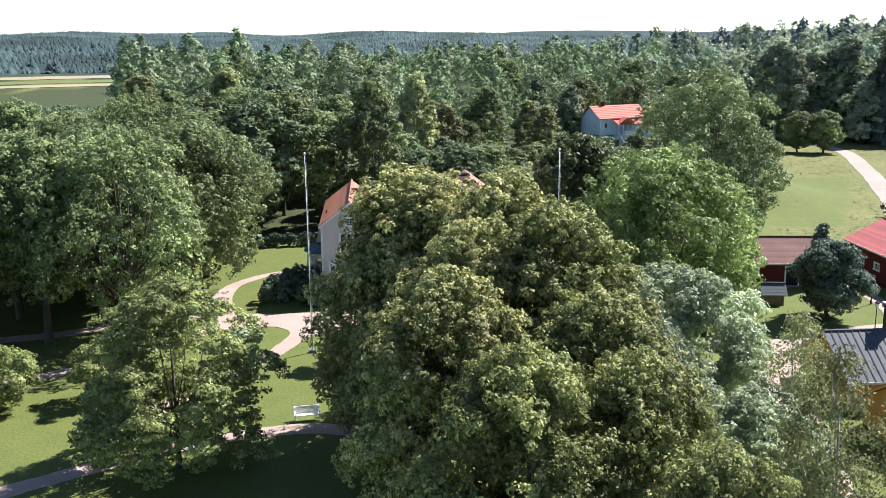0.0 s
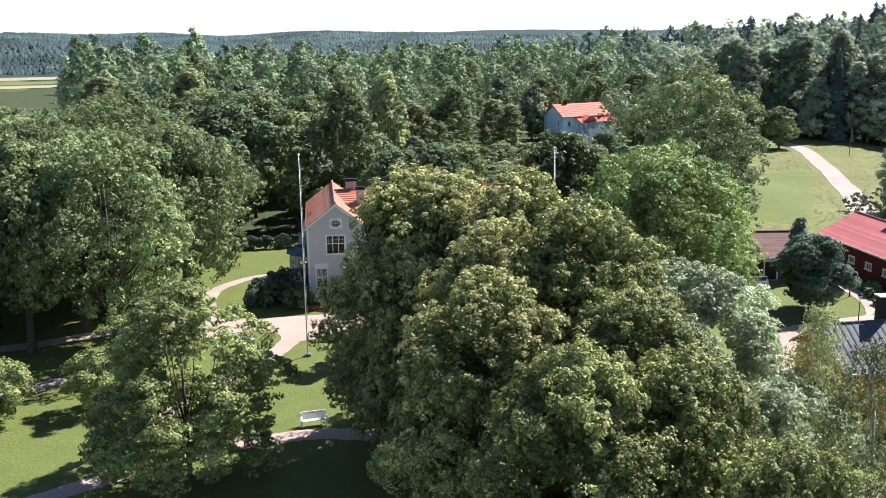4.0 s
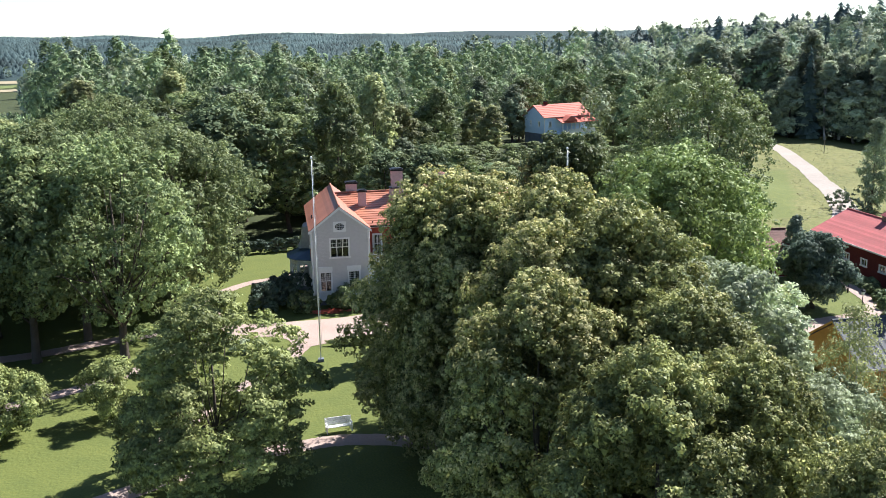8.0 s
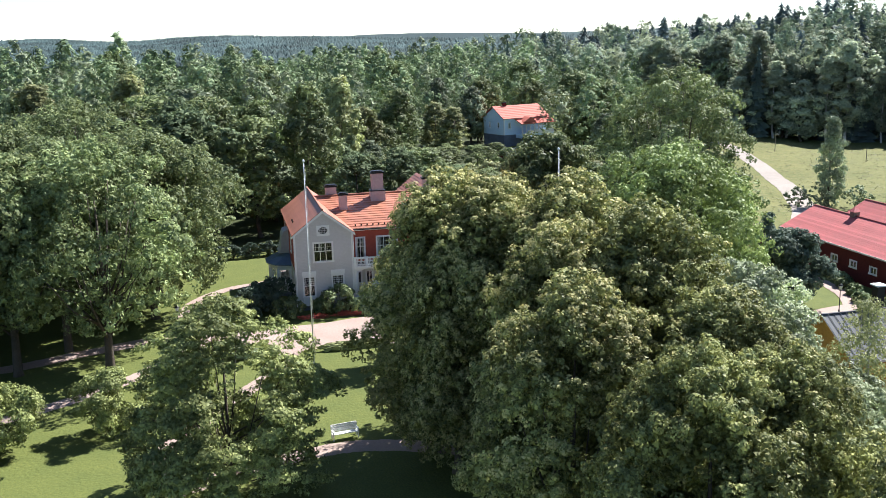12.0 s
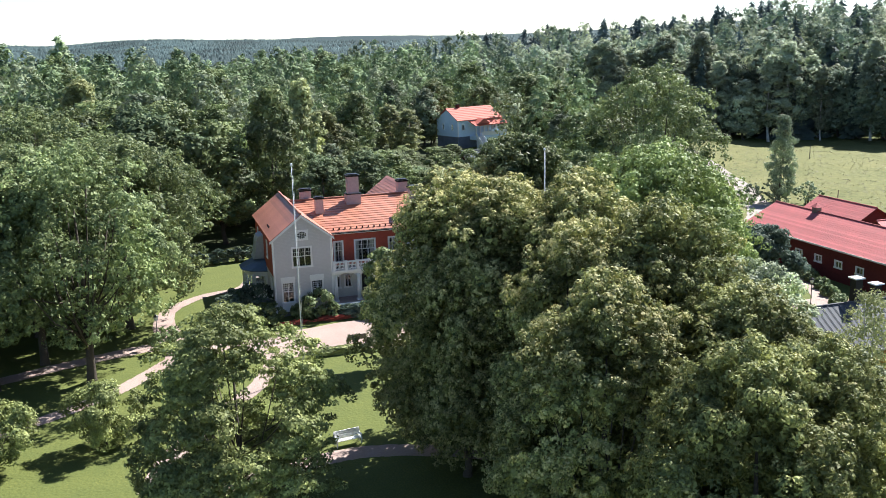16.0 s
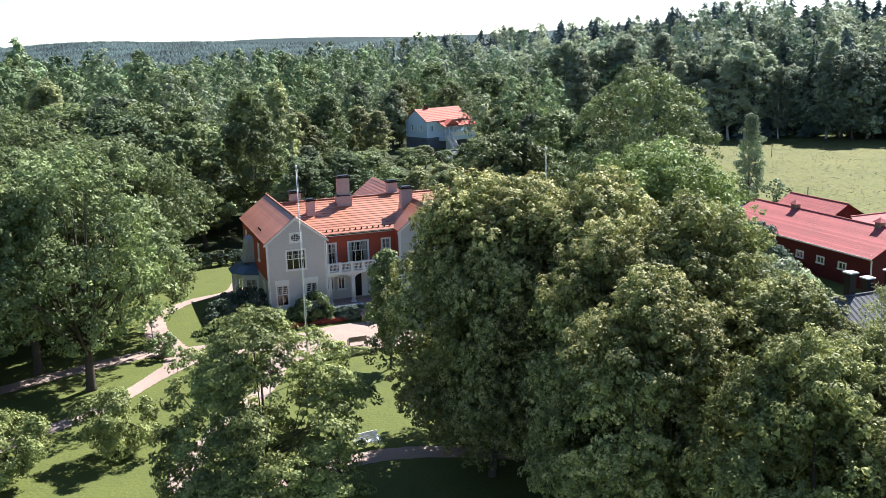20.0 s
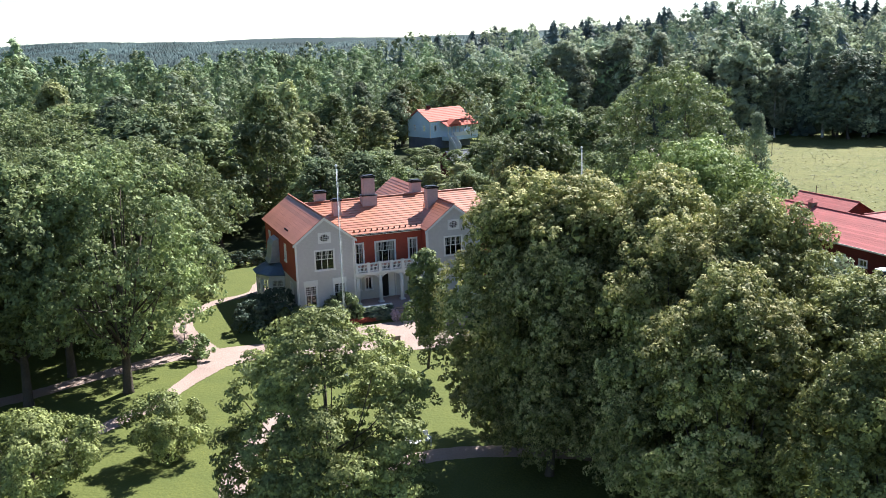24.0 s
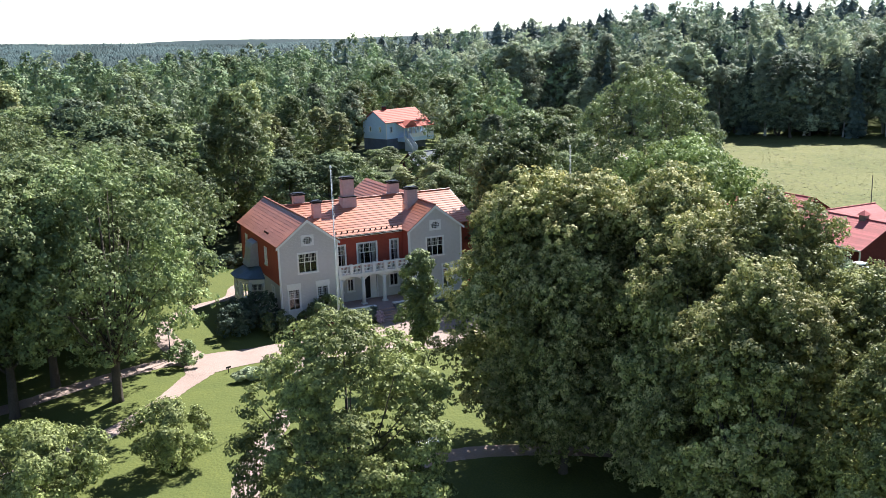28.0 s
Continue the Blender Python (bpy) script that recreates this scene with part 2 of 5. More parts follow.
def ground_material():
    """Mown lawn, rough pasture, woodland floor and haze-blue far ridges, told apart by place."""
    m = bpy.data.materials.new("grass_ground")
    m.use_nodes = True
    n, l = m.node_tree.nodes, m.node_tree.links
    b = n["Principled BSDF"]
    b.inputs["Roughness"].default_value, b.inputs["Specular IOR Level"].default_value = 0.9, 0.15
    tc = n.new("ShaderNodeTexCoord")

    def noise_(scale, detail=6):
        t = n.new("ShaderNodeTexNoise")
        t.inputs["Scale"].default_value, t.inputs["Detail"].default_value = scale, detail
        l.new(tc.outputs["Object"], t.inputs["Vector"])
        r = n.new("ShaderNodeMapRange")
        r.inputs[1].default_value, r.inputs[2].default_value = 0.33, 0.67
        l.new(t.outputs[0], r.inputs[0])
        return r.outputs[0]

    def mix(f, c1, c2):
        x = n.new("ShaderNodeMix")
        x.data_type = "RGBA"
        l.new(f, x.inputs[0])
        for k, c in ((6, c1), (7, c2)):
            if isinstance(c, tuple):
                x.inputs[k].default_value = (*c, 1)
            else:
                l.new(c, x.inputs[k])
        return x.outputs[2]

    fine, mid, wide = noise_(3.5, 8), noise_(0.5), noise_(0.08)
    lawn = mix(noise_(9.0, 4), mix(fine, mix(mid, (0.16, 0.168, 0.043), (0.093, 0.112, 0.032)), (0.124, 0.14, 0.037)), (0.079, 0.098, 0.029))
    tuft = noise_(1.1, 3)
    pasture = mix(tuft, mix(fine, (0.2, 0.178, 0.066), (0.1, 0.115, 0.036)), mix(mid, mix(wide, (0.07, 0.09, 0.027), (0.175, 0.16, 0.058)), (0.095, 0.105, 0.033)))
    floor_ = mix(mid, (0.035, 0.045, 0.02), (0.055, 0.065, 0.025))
    at = n.new("ShaderNodeVertexColor")
    at.layer_name = "land_use"
    sep = n.new("ShaderNodeSeparateColor")
    l.new(at.outputs[0], sep.inputs[0])
    c = mix(sep.outputs[0], lawn, pasture)
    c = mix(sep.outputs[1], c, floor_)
    # ground of the far ridges: blue haze painted into its colour
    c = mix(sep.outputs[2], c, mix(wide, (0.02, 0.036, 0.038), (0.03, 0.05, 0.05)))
    l.new(c, b.inputs["Base Color"])
    bn = n.new("ShaderNodeBump")
    bn.inputs["Strength"].default_value, bn.inputs["Distance"].default_value = 0.5, 0.05
    l.new(fine, bn.inputs["Height"]), l.new(bn.outputs[0], b.inputs["Normal"])
    return m


# ---- mesh helpers ----
class Form:
    """A growing list of corners and faces."""

    def __init__(self):
        self.v, self.f = [], []

    def box(self, x0, y0, z0, x1, y1, z1):
        k = len(self.v)
        self.v += [(x, y, z) for z in (z0, z1) for x, y in ((x0, y0), (x1, y0), (x1, y1), (x0, y1))]
        self.f += [tuple(k + i for i in q) for q in ((3, 2, 1, 0), (4, 5, 6, 7), (0, 1, 5, 4), (1, 2, 6, 5), (2, 3, 7, 6), (3, 0, 4, 7))]
        return self

    def face(self, *pts):
        k = len(self.v)
        self.v += [tuple(p) for p in pts]
        self.f.append(tuple(range(k, k + len(pts))))
        return self

    def prism(self, pts, off):
        """A polygon drawn out along off."""
        k, n = len(self.v), len(pts)
        o = Vector(off)
        self.v += [tuple(p) for p in pts] + [tuple(Vector(p) + o) for p in pts]
        self.f += [tuple(range(k, k + n))[::-1], tuple(range(k + n, k + 2 * n))]
        self.f += [(k + i, k + (i + 1) % n, k + n + (i + 1) % n, k + n + i) for i in range(n)]
        return self

    def tube(self, pts, radii, n=8):
        """A round, tapering tube along points."""
        k = len(self.v)
        pts = [Vector(p) for p in pts]
        for i, (p, r) in enumerate(zip(pts, radii)):
            d = (pts[min(i + 1, len(pts) - 1)] - pts[max(i - 1, 0)]).normalized()
            a = d.cross(Vector((0.31, 0.95, 0.05)) if abs(d.y) < 0.9 else Vector((1, 0, 0))).normalized()
            b = d.cross(a)
            self.v += [tuple(p + r * (math.cos(2 * math.pi * j / n) * a + math.sin(2 * math.pi * j / n) * b)) for j in range(n)]
        for i in range(len(pts) - 1):
            self.f += [(k + i * n + j, k + i * n + (j + 1) % n, k + (i + 1) * n + (j + 1) % n, k + (i + 1) * n + j) for j in range(n)]
        self.f += [tuple(k + j for j in range(n))[::-1], tuple(k + (len(pts) - 1) * n + j for j in range(n))]
        return self

    def mesh(self, name):
        me = bpy.data.meshes.new(name)
        me.from_pydata(self.v, [], self.f)
        bm = bmesh.new()
        bm.from_mesh(me)
        bmesh.ops.recalc_face_normals(bm, faces=bm.faces)
        bm.to_mesh(me)
        bm.free()
        return me


def part(name, form, mat, parent, label=""):
    """One mesh object under a thing or a part."""
    me = form.mesh(name) if isinstance(form, Form) else form
    if not me.materials:
        me.materials.append(mat)
    ob = new(name, me)
    ob.parent = parent
    return tagged(ob, label)


def thing(name, m, label, category, group="", kind=""):
    ob = new(name)
    ob.matrix_world = m
    return tagged(ob, label, category, group, kind)


def smooth(ob):
    ob.data.polygons.foreach_set("use_smooth", [True] * len(ob.data.polygons))
    return ob


# ---- ground ----
LEVELS = ((0, -20, 0), (-30, -20, 0), (10, -60, 0), (-20, 15, 0), (18, 10, 0), (0, 20, 0), (20, -15, 0), (22, -40, -0.3), (54, 6, -1.5), (45, -16, -1.5), (38, -38, -1.5), (66, -2, -1.6),
          (66, 12, -1.6), (90, 22, -4), (86, 8, -3.6), (100, 50, -4), (104, 76, -3), (124, 135, -2), (165, 126, -4), (210, 190, -3), (60, 118, 3.2), (45, 62, 4), (30, 60, 2.2),
          (76, 45, -2.5), (97, 92, -2.2), (0, 60, 1), (0, 120, 3), (60, 200, 6), (-60, 60, 0), (-100, 200, -2), (-190, 520, 0), (150, 40, -4.5), (200, 90, -4), (70, 75, 1))


def ground_z(x, y):
    x, y = np.asarray(x, float), np.asarray(y, float)
    num = den = 0
    for px, py, pz in LEVELS:
        w = 1 / (((x - px) ** 2 + (y - py) ** 2) + 30.0) ** 1.6
        num, den = num + w * pz, den + w
    z = num / den
    # level lawn round the house
    park = np.clip(1.25 - np.hypot((x + 4) / 34, (y + 18) / 44), 0, 1) * 4
    z = z * (1 - np.clip(park, 0, 1))
    d = np.hypot(x + 5, y + 95)
    rise = np.clip((d - 295) / 150, 0, 1)
    z = z + 13 * rise * rise * (3 - 2 * rise) * np.exp(-((x - 370) / 175) ** 2 - ((y - 270) / 220) ** 2)
    away = np.clip((d - 200) / 250, 0, 1)
    z = z + away * 5 * np.exp(-((x - 120) / 130) ** 2 - ((y - 420) / 120) ** 2)
    # a valley beyond the near wood, wooded ridges behind it
    west = np.clip((0.5 - x / (np.abs(y + 95) + 1)) * 4, 0, 1)
    z = z - 24 * away * np.exp(-((d - 760) / 330) ** 2) * west
    far = np.clip((d - 1000) / 1500, 0, 1)
    z = z + far * (33 + 11 * np.sin(x / 510 + 0.5) * np.cos(y / 830) + 6 * np.sin(x / 230 + y / 400 + 1.3) + 5 * np.sin(x / 118 + 0.4) + 3 * np.sin(x / 57 + y / 300))
    turn = np.degrees(np.arctan2(x - 6, y + 99))
    z = z + 15 * np.exp(-((d - 1330) / 180) ** 2) * np.clip((-9 - turn) / 4, 0, 1) * (turn > -90)
    return z


def gz(x, y):
    return float(ground_z(x, y))


def spaced(lo, hi, step):
    """Even steps near the middle that widen outwards."""
    out, p, s = [0.0], 0.0, step
    while p < hi:
        s = step if p < 150 else s * 1.06
        p += s
        out.append(p)
    neg, p, s = [], 0.0, step
    while p > lo:
        s = step if p > -130 else s * 1.06
        p -= s
        neg.append(p)
    return np.array(neg[::-1] + out)


gx, gy = spaced(-4200, 4200, 2.0), spaced(-4200, 4200, 2.0)
GX, GY = np.meshgrid(gx, gy)
GZ = ground_z(GX, GY)
nx, ny = len(gx), len(gy)
idx = np.arange(nx * ny).reshape(ny, nx)
quads = np.stack([idx[:-1, :-1], idx[:-1, 1:], idx[1:, 1:], idx[1:, :-1]], -1).reshape(-1, 4)
gme = bpy.data.meshes.new("ground")
gme.from_pydata(np.stack([GX, GY, GZ], -1).reshape(-1, 3).tolist(), [], quads.tolist())
gme.polygons.foreach_set("use_smooth", [True] * len(gme.polygons))


def meadow(x, y):
    """1 in the horse pasture and the far fields, 0 on the lawns."""
    past = (x > 58 + 0.3 * (y - 10)) & (np.hypot(x + 5, y + 95) < 285 + 5 * np.sin(x / 9)) & (y > 12 - 0.2 * (x - 60))
    far, turn = np.hypot(x - 6, y + 99), np.degrees(np.arctan2(x - 6, y + 99))
    fld = (np.abs(turn + 17.6) < 1.7) & (far > 955) & (far < 1065)
    mown = (x < 4.9 + (y + 98.7) * 0.53) & (y > 42) & (y < 92)
    return ((past & ~mown) | fld).astype(float)


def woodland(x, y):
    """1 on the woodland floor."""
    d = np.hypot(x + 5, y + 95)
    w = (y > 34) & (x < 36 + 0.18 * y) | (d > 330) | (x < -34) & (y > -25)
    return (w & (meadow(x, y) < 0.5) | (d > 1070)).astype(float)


lay = gme.color_attributes.new("land_use", "FLOAT_COLOR", "POINT")
cols = np.zeros((nx * ny, 4))
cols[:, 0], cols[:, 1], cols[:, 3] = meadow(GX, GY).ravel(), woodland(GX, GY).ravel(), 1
# blue channel: where the ground takes the painted haze colour
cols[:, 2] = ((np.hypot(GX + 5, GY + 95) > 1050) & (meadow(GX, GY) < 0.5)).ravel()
lay.data.foreach_set("color", cols.ravel())
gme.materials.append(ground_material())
tagged(new("ground", gme), "mown green lawn, yellowish pasture and woodland floor", "ground", kind="structure")


def strip(name, pts, mat, label, category="path", closed=False, lift=0.03):
    """A path that follows the ground: points of (x, y, half width), rounded between."""
    P, out = [Vector(p) for p in pts], []
    for i in range(len(P) - 1):
        a, b, c, d = P[max(i - 1, 0)], P[i], P[i + 1], P[min(i + 2, len(P) - 1)]
        for k in range(20):
            t = k / 20
            out.append(0.5 * (2 * b + (c - a) * t + (2 * a - 5 * b + 4 * c - d) * t * t + (3 * b - a - 3 * c + d) * t ** 3))
    out.append(P[-1])
    fm = Form()
    rng = random.Random(len(name) + len(pts))
    for i, p in enumerate(out):
        q, r = out[min(i + 1, len(out) - 1)], out[max(i - 1, 0)]
        n = Vector((-(q - r).y, (q - r).x)).normalized()
        for s in (-1, -0.5, 0, 0.5, 1):
            w = p.z * s * (1 + rng.uniform(-0.07, 0.07) * (abs(s) == 1))
            x, y = p.x + n.x * w, p.y + n.y * w
            fm.v.append((x, y, gz(x, y) + lift))
        if i:
            k = len(fm.v) - 10
            fm.f += [(k + j, k + j + 1, k + j + 6, k + j + 5) for j in range(4)]
    me = fm.mesh(name)
    me.materials.append(mat)
    return tagged(new(name, me), label, category, kind="structure")


def patch(name, outline, mat, label, lift=0.03, kind="structure", category="path"):
    """A rounded flat patch on the level ground."""
    P, out, n = [Vector(p) for p in outline], [], len(outline)
    for i in range(n):
        a, b, c, d = P[i - 1], P[i], P[(i + 1) % n], P[(i + 2) % n]
        for k in range(6):
            t = k / 6
            out.append(0.5 * (2 * b + (c - a) * t + (2 * a - 5 * b + 4 * c - d) * t * t + (3 * b - a - 3 * c + d) * t ** 3))
    fm = Form().face(*[(p.x, p.y, lift) for p in out])
    me = fm.mesh(name)
    if me.polygons[0].normal.z < 0:
        me.flip_normals()
    me.materials.append(mat)
    return tagged(new(name, me), label, category, kind=kind)


# ---- paths and roads ----
patch("gravel_yard", ((-10.2, -5.6), (-8, -4.9), (-4.5, -5.3), (-1.5, -5.2), (2.5, -5.0), (6, -4.2), (12, -4.4), (19, -5), (22, -8), (20, -13), (12, -14), (7, -13.2), (3, -12.2), (-0.2, -13.3), (-2.2, -13.6), (-2.6, -11.2), (-4.2, -9.7), (-6.6, -9.7), (-9.2, -10.2), (-11, -9.4)), GRAVEL, "pale pink sand forecourt before the manor", 0.035)
strip("path_bench", ((-22, -46, 0.9), (-14, -40.5, 0.9), (-8, -37, 0.9), (-3, -35.3, 0.9), (1.5, -34.8, 0.95), (7, -36.8, 0.9), (13, -41, 0.9), (19, -47, 0.9)), GRAVEL, "pink sand park path under the lindens", lift=0.02)
strip("path_middle", ((-12.5, -36, 0.9), (-11.4, -31.5, 0.85), (-9, -27, 0.85), (-6.2, -22.5, 0.8), (-3.7, -18.6, 0.8), (-1.5, -13.0, 1.0)), GRAVEL, "pink sand path across the lawn", lift=0.025)
strip("path_west", ((-40, -30, 1.0), (-28, -25, 0.85), (-21.4, -21.4, 0.8), (-16, -17.2, 0.8), (-12.2, -12.6, 0.85), (-9.0, -8.6, 1.4)), GRAVEL, "pink sand path between lawn and old trees", lift=0.028)
strip("path_north_west", ((-60, -16, 1.0), (-34, -12, 1.0), (-25.5, -10.4, 1.0), (-20, -8, 1.0), (-14.5, -6.0, 1.1), (-11.4, -5.4, 1.2), (-8.6, -6.6, 1.6)), GRAVEL, "sand path in the shade of old trees", lift=0.024)
strip("path_back", ((-9.6, -7, 1.5), (-10.2, -3, 1.3), (-10.8, 2, 1.1), (-10, 7, 0.8), (-6.5, 11.5, 0.7), (-2, 13.6, 0.7), (1, 19, 0.7), (12, 24, 0.7)), GRAVEL, "narrow sand path behind the manor", lift=0.032)
strip("road_east", ((30, -58, 1.6), (35, -43, 1.7), (39.5, -26, 1.8), (43.5, -18, 2.0), (47, -14.5, 1.6), (60, -11, 1.5)), GRAVEL, "sand lane past the outbuildings", "road", lift=0.05)
strip("path_shed", ((40, 3.6, 0.8), (50, 4.6, 0.9), (58, 5.6, 0.9), (61, 2, 0.9), (60, -6, 0.8), (57, -12, 0.8)), GRAVEL, "sand path by the red outbuildings", lift=0.05)
strip("gravel_road", ((66, 22, 2.0), (80, 32, 2.2), (91, 46, 2.6), (98, 60, 2.3), (104.5, 76, 2.1), (114.5, 104, 2.0), (124, 135, 1.9), (122, 170, 1.9)), ROADGRAVEL, "pale gravel road along the pasture", "road", lift=0.06)


STUBBLE = material("dry_stubble", (0.3, 0.25, 0.16), 0.95, 0.2, 0.05)
CROP = material("green_crop", (0.13, 0.16, 0.05), 0.95, 0.25, 0.05)
for near_, mat_, what_ in ((1046, STUBBLE, "pale tan stubble field"), (1014, CROP, "green crop strip"), (984, STUBBLE, "pale tan stubble strip")):
    strip("far_field", [(6 + near_ * math.sin(radians(a)), -99 + near_ * math.cos(radians(a)), 10.0) for a in (-21.5, -18.0, -14.4)], mat_, what_ + " in the valley", "field", lift=0.4)


# ---- trees ----
def leaf_cloud(rng, tufts, normals, per, size, spread, four=True, droop=0.0, outward=0.6, wild=0.65, flat=0.8, rise=0.35, shake=0.4):
    """Leaves round tuft centres: arrays of corners and faces."""
    n = len(tufts) * per
    o = rng.normal(0, 1, (n, 3)) + np.repeat(normals, per, 0) * 0.6
    o /= np.linalg.norm(o, axis=1, keepdims=True)
    # every tuft is a small rounded spray of leaves, bigger or smaller than its neighbours
    c = np.repeat(tufts, per, 0) + o * spread * 1.7 * np.repeat(rng.uniform(0.6, 1.3, len(tufts)), per)[:, None] * (rng.uniform(0.15, 1, (n, 1)) ** 0.4) * (1, 1, flat)
    nor = o * wild + np.repeat(normals, per, 0) * outward * 0.5 + rng.normal(0, shake, (n, 3)) + (0, 0, rise)
    nor /= np.linalg.norm(nor, axis=1, keepdims=True) + 1e-9
    a = np.cross(nor, rng.normal(0, 1, (n, 3)))
    a /= np.linalg.norm(a, axis=1, keepdims=True) + 1e-9
    a[:, 2] -= droop
    b = np.cross(nor, a)
    s = size * rng.uniform(0.6, 1.35, (n, 1))
    if four:
        v = np.stack([c - a * s * 0.5, c + b * s * 0.36 + nor * s * 0.1, c + a * s * 0.55, c - b * s * 0.36 + nor * s * 0.1], 1)
    else:
        v = np.stack([c - a * s * 0.5 - b * s * 0.4, c - a * s * 0.35 + b * s * 0.45, c + a * s * 0.6], 1)
    return v.reshape(-1, 3), np.arange(v.shape[0] * v.shape[1]).reshape(v.shape[0], v.shape[1])


def quick_mesh(name, v, f, mat):
    me = bpy.data.meshes.new(name)
    k = f.shape[1]
    me.vertices.add(len(v)), me.loops.add(f.size), me.polygons.add(len(f))
    me.vertices.foreach_set("co", np.asarray(v, np.float32).ravel())
    me.loops.foreach_set("vertex_index", f.ravel().astype(np.int32))
    me.polygons.foreach_set("loop_start", np.arange(0, f.size, k, dtype=np.int32))
    me.update(calc_edges=True)
    me.materials.append(mat)
    return me


def crown_points(rng, R, z0, H, shape, lobes, n, reach=1.1):
    """Tuft centres and outward directions over a crown built of many lobes."""
    zc, hz = (z0 + H) / 2, (H - z0) / 2
    ctr, rad = [], []
    lo, hi = {"dome": (0.16, 0.28), "umbrella": (0.3, 0.5), "narrow": (0.2, 0.34)}.get(shape, (0.22, 0.38))
    for i in range(lobes):
        s = (i + 0.5) / lobes                       # share of the way down from the top
        th = i * 2.39996 + rng.uniform(-0.5, 0.5)
        if shape == "dome":                         # domed top, widening to the foot
            s = s ** 0.8
            prof = math.sqrt(max(0.0, 1 - (1 - min(s / 0.85, 1)) ** 2)) ** 1.1 * (1 if s < 0.8 else 1 - (s - 0.8) * 1.0)
        elif shape == "ovoid":
            w = math.sqrt(max(0, 1 - (1 - 2 * s) ** 2))
            prof = w * (0.68 + 0.42 * s)
        elif shape == "umbrella":
            w = math.sqrt(max(0, 1 - (1 - 2 * s) ** 2))
            prof = w ** 0.7 * (0.85 + 0.2 * s)
        elif shape == "narrow":
            prof = math.sqrt(max(0, 1 - (1 - 2 * s) ** 2)) * (0.55 + 0.6 * s)
        else:
            prof = math.sqrt(max(0, 1 - (1 - 2 * s) ** 2))
        k = rng.uniform(0.6, 0.96) if i % 5 else rng.uniform(0.2, 0.55)
        r = min(R, hz) * rng.uniform(lo, hi)
        ctr.append((prof * math.cos(th) * R * k, prof * math.sin(th) * R * k, H - r * 0.75 - s * (H - z0 - r * 1.4)))
        rad.append(r)
    ctr, rad = np.array(ctr), np.array(rad)
    pick = rng.choice(lobes, n, p=rad ** 2 / (rad ** 2).sum())
    d = rng.normal(0, 1, (n, 3)) + (ctr[pick] - (0, 0, zc)) / max(R, hz) * 0.8 + (0, 0, 0.75)
    d /= np.linalg.norm(d, axis=1, keepdims=True)
    p = ctr[pick] + d * (rad[pick] * rng.uniform(0.62, reach, n))[:, None] * (1, 1, 0.95)
    return p, d, ctr, rad


def inner_leaves(rng, ctr, rad, n, size):
    """Larger leaves deep in every lobe, which close the crown."""
    pick = rng.choice(len(ctr), n, p=rad ** 2 / (rad ** 2).sum())
    d = rng.normal(0, 1, (n, 3)) + (0, 0, 0.4)
    d /= np.linalg.norm(d, axis=1, keepdims=True)
    p = ctr[pick] + d * (rad[pick] * rng.uniform(0.35, 0.72, n))[:, None]
    return leaf_cloud(rng, p, d, 1, size, size * 0.1, False, 0.0, 1.2, 0.3, 1.0, 0.1)[0]


def around(p, z0, H, R):
    """Directions outward from the middle of a whole crown."""
    q = (p - (0, 0, z0 + 0.4 * (H - z0))) / (R, R, 0.5 * (H - z0))
    return q / (np.linalg.norm(q, axis=1, keepdims=True) + 1e-9)


def tree(name, label, seed, H, R, z0, shape="round", leaf="oak", tufts=1500, per=10, size=0.3, spread=0.3, lobes=40, trunk=0.35, four=False, droop=0.0, bark=None, m=None, limbs=9, outward=0.8, flat=0.8, reach=1.1, bracts=0.85, wild=0.85, rise=0.2, whole=0.3, solid=(16000, 0.36)):
    rng = np.random.default_rng(seed)
    t = thing(name, m or Matrix(), label, "tree", "trees")
    p, d, ctr, rad = crown_points(rng, R, z0, H, shape, lobes, tufts, reach)
    d = d * (1 - whole) + around(p, z0, H, R) * whole
    v, f = leaf_cloud(rng, p, d, per, size, spread, four, droop, outward, wild, flat, rise)
    leaves = len(f)
    if solid[0]:
        v = np.concatenate([v, inner_leaves(rng, ctr, rad, *solid)])
        f = np.arange(len(v)).reshape(-1, 3)
    me = quick_mesh("crown", v, f, LEAF[leaf])
    if leaf == "linden":
        # pale bracts on the outer shoots of the sprays
        me.materials.append(LEAF["bract"])
        out = ((v[:leaves * 3].reshape(leaves, -1, 3).mean(1) - np.repeat(p, per, 0)) * (np.repeat(d, per, 0) + (0, 0, 0.4))).sum(1) + rng.normal(0, 0.1, leaves)
        pale = np.zeros(len(f), np.int32)
        pale[:leaves] = (out > 0.15) & np.repeat(rng.random(len(p)) < bracts, per)
        me.polygons.foreach_set("material_index", pale)
    part("crown", me, LEAF[leaf], t)
    fm = Form()
    bend = rng.normal(0, 0.15, 2)
    top = z0 + (H - z0) * 0.72
    fm.tube([(0, 0, -0.3), (0, 0, 0.25), (bend[0], bend[1], z0 * 0.6), (bend[0] * 2, bend[1] * 2, z0 + 0.25 * (H - z0)), (bend[0], bend[1], top)], [trunk * 1.5, trunk * 1.1, trunk * 0.9, trunk * 0.6, 0.05], 8)
    for c in ctr[rng.permutation(len(ctr))[:limbs]]:
        hz_ = z0 * 0.75 + rng.uniform(0, 0.3) * (H - z0)
        mid = (c[0] * 0.5 + bend[0], c[1] * 0.5 + bend[1], hz_ + (c[2] - hz_) * 0.35)
        fm.tube([(bend[0], bend[1], hz_), mid, tuple(c)], [trunk * 0.32, trunk * 0.17, 0.03], 5)
    smooth(part("trunk", fm, bark or BARK, t))
    return t


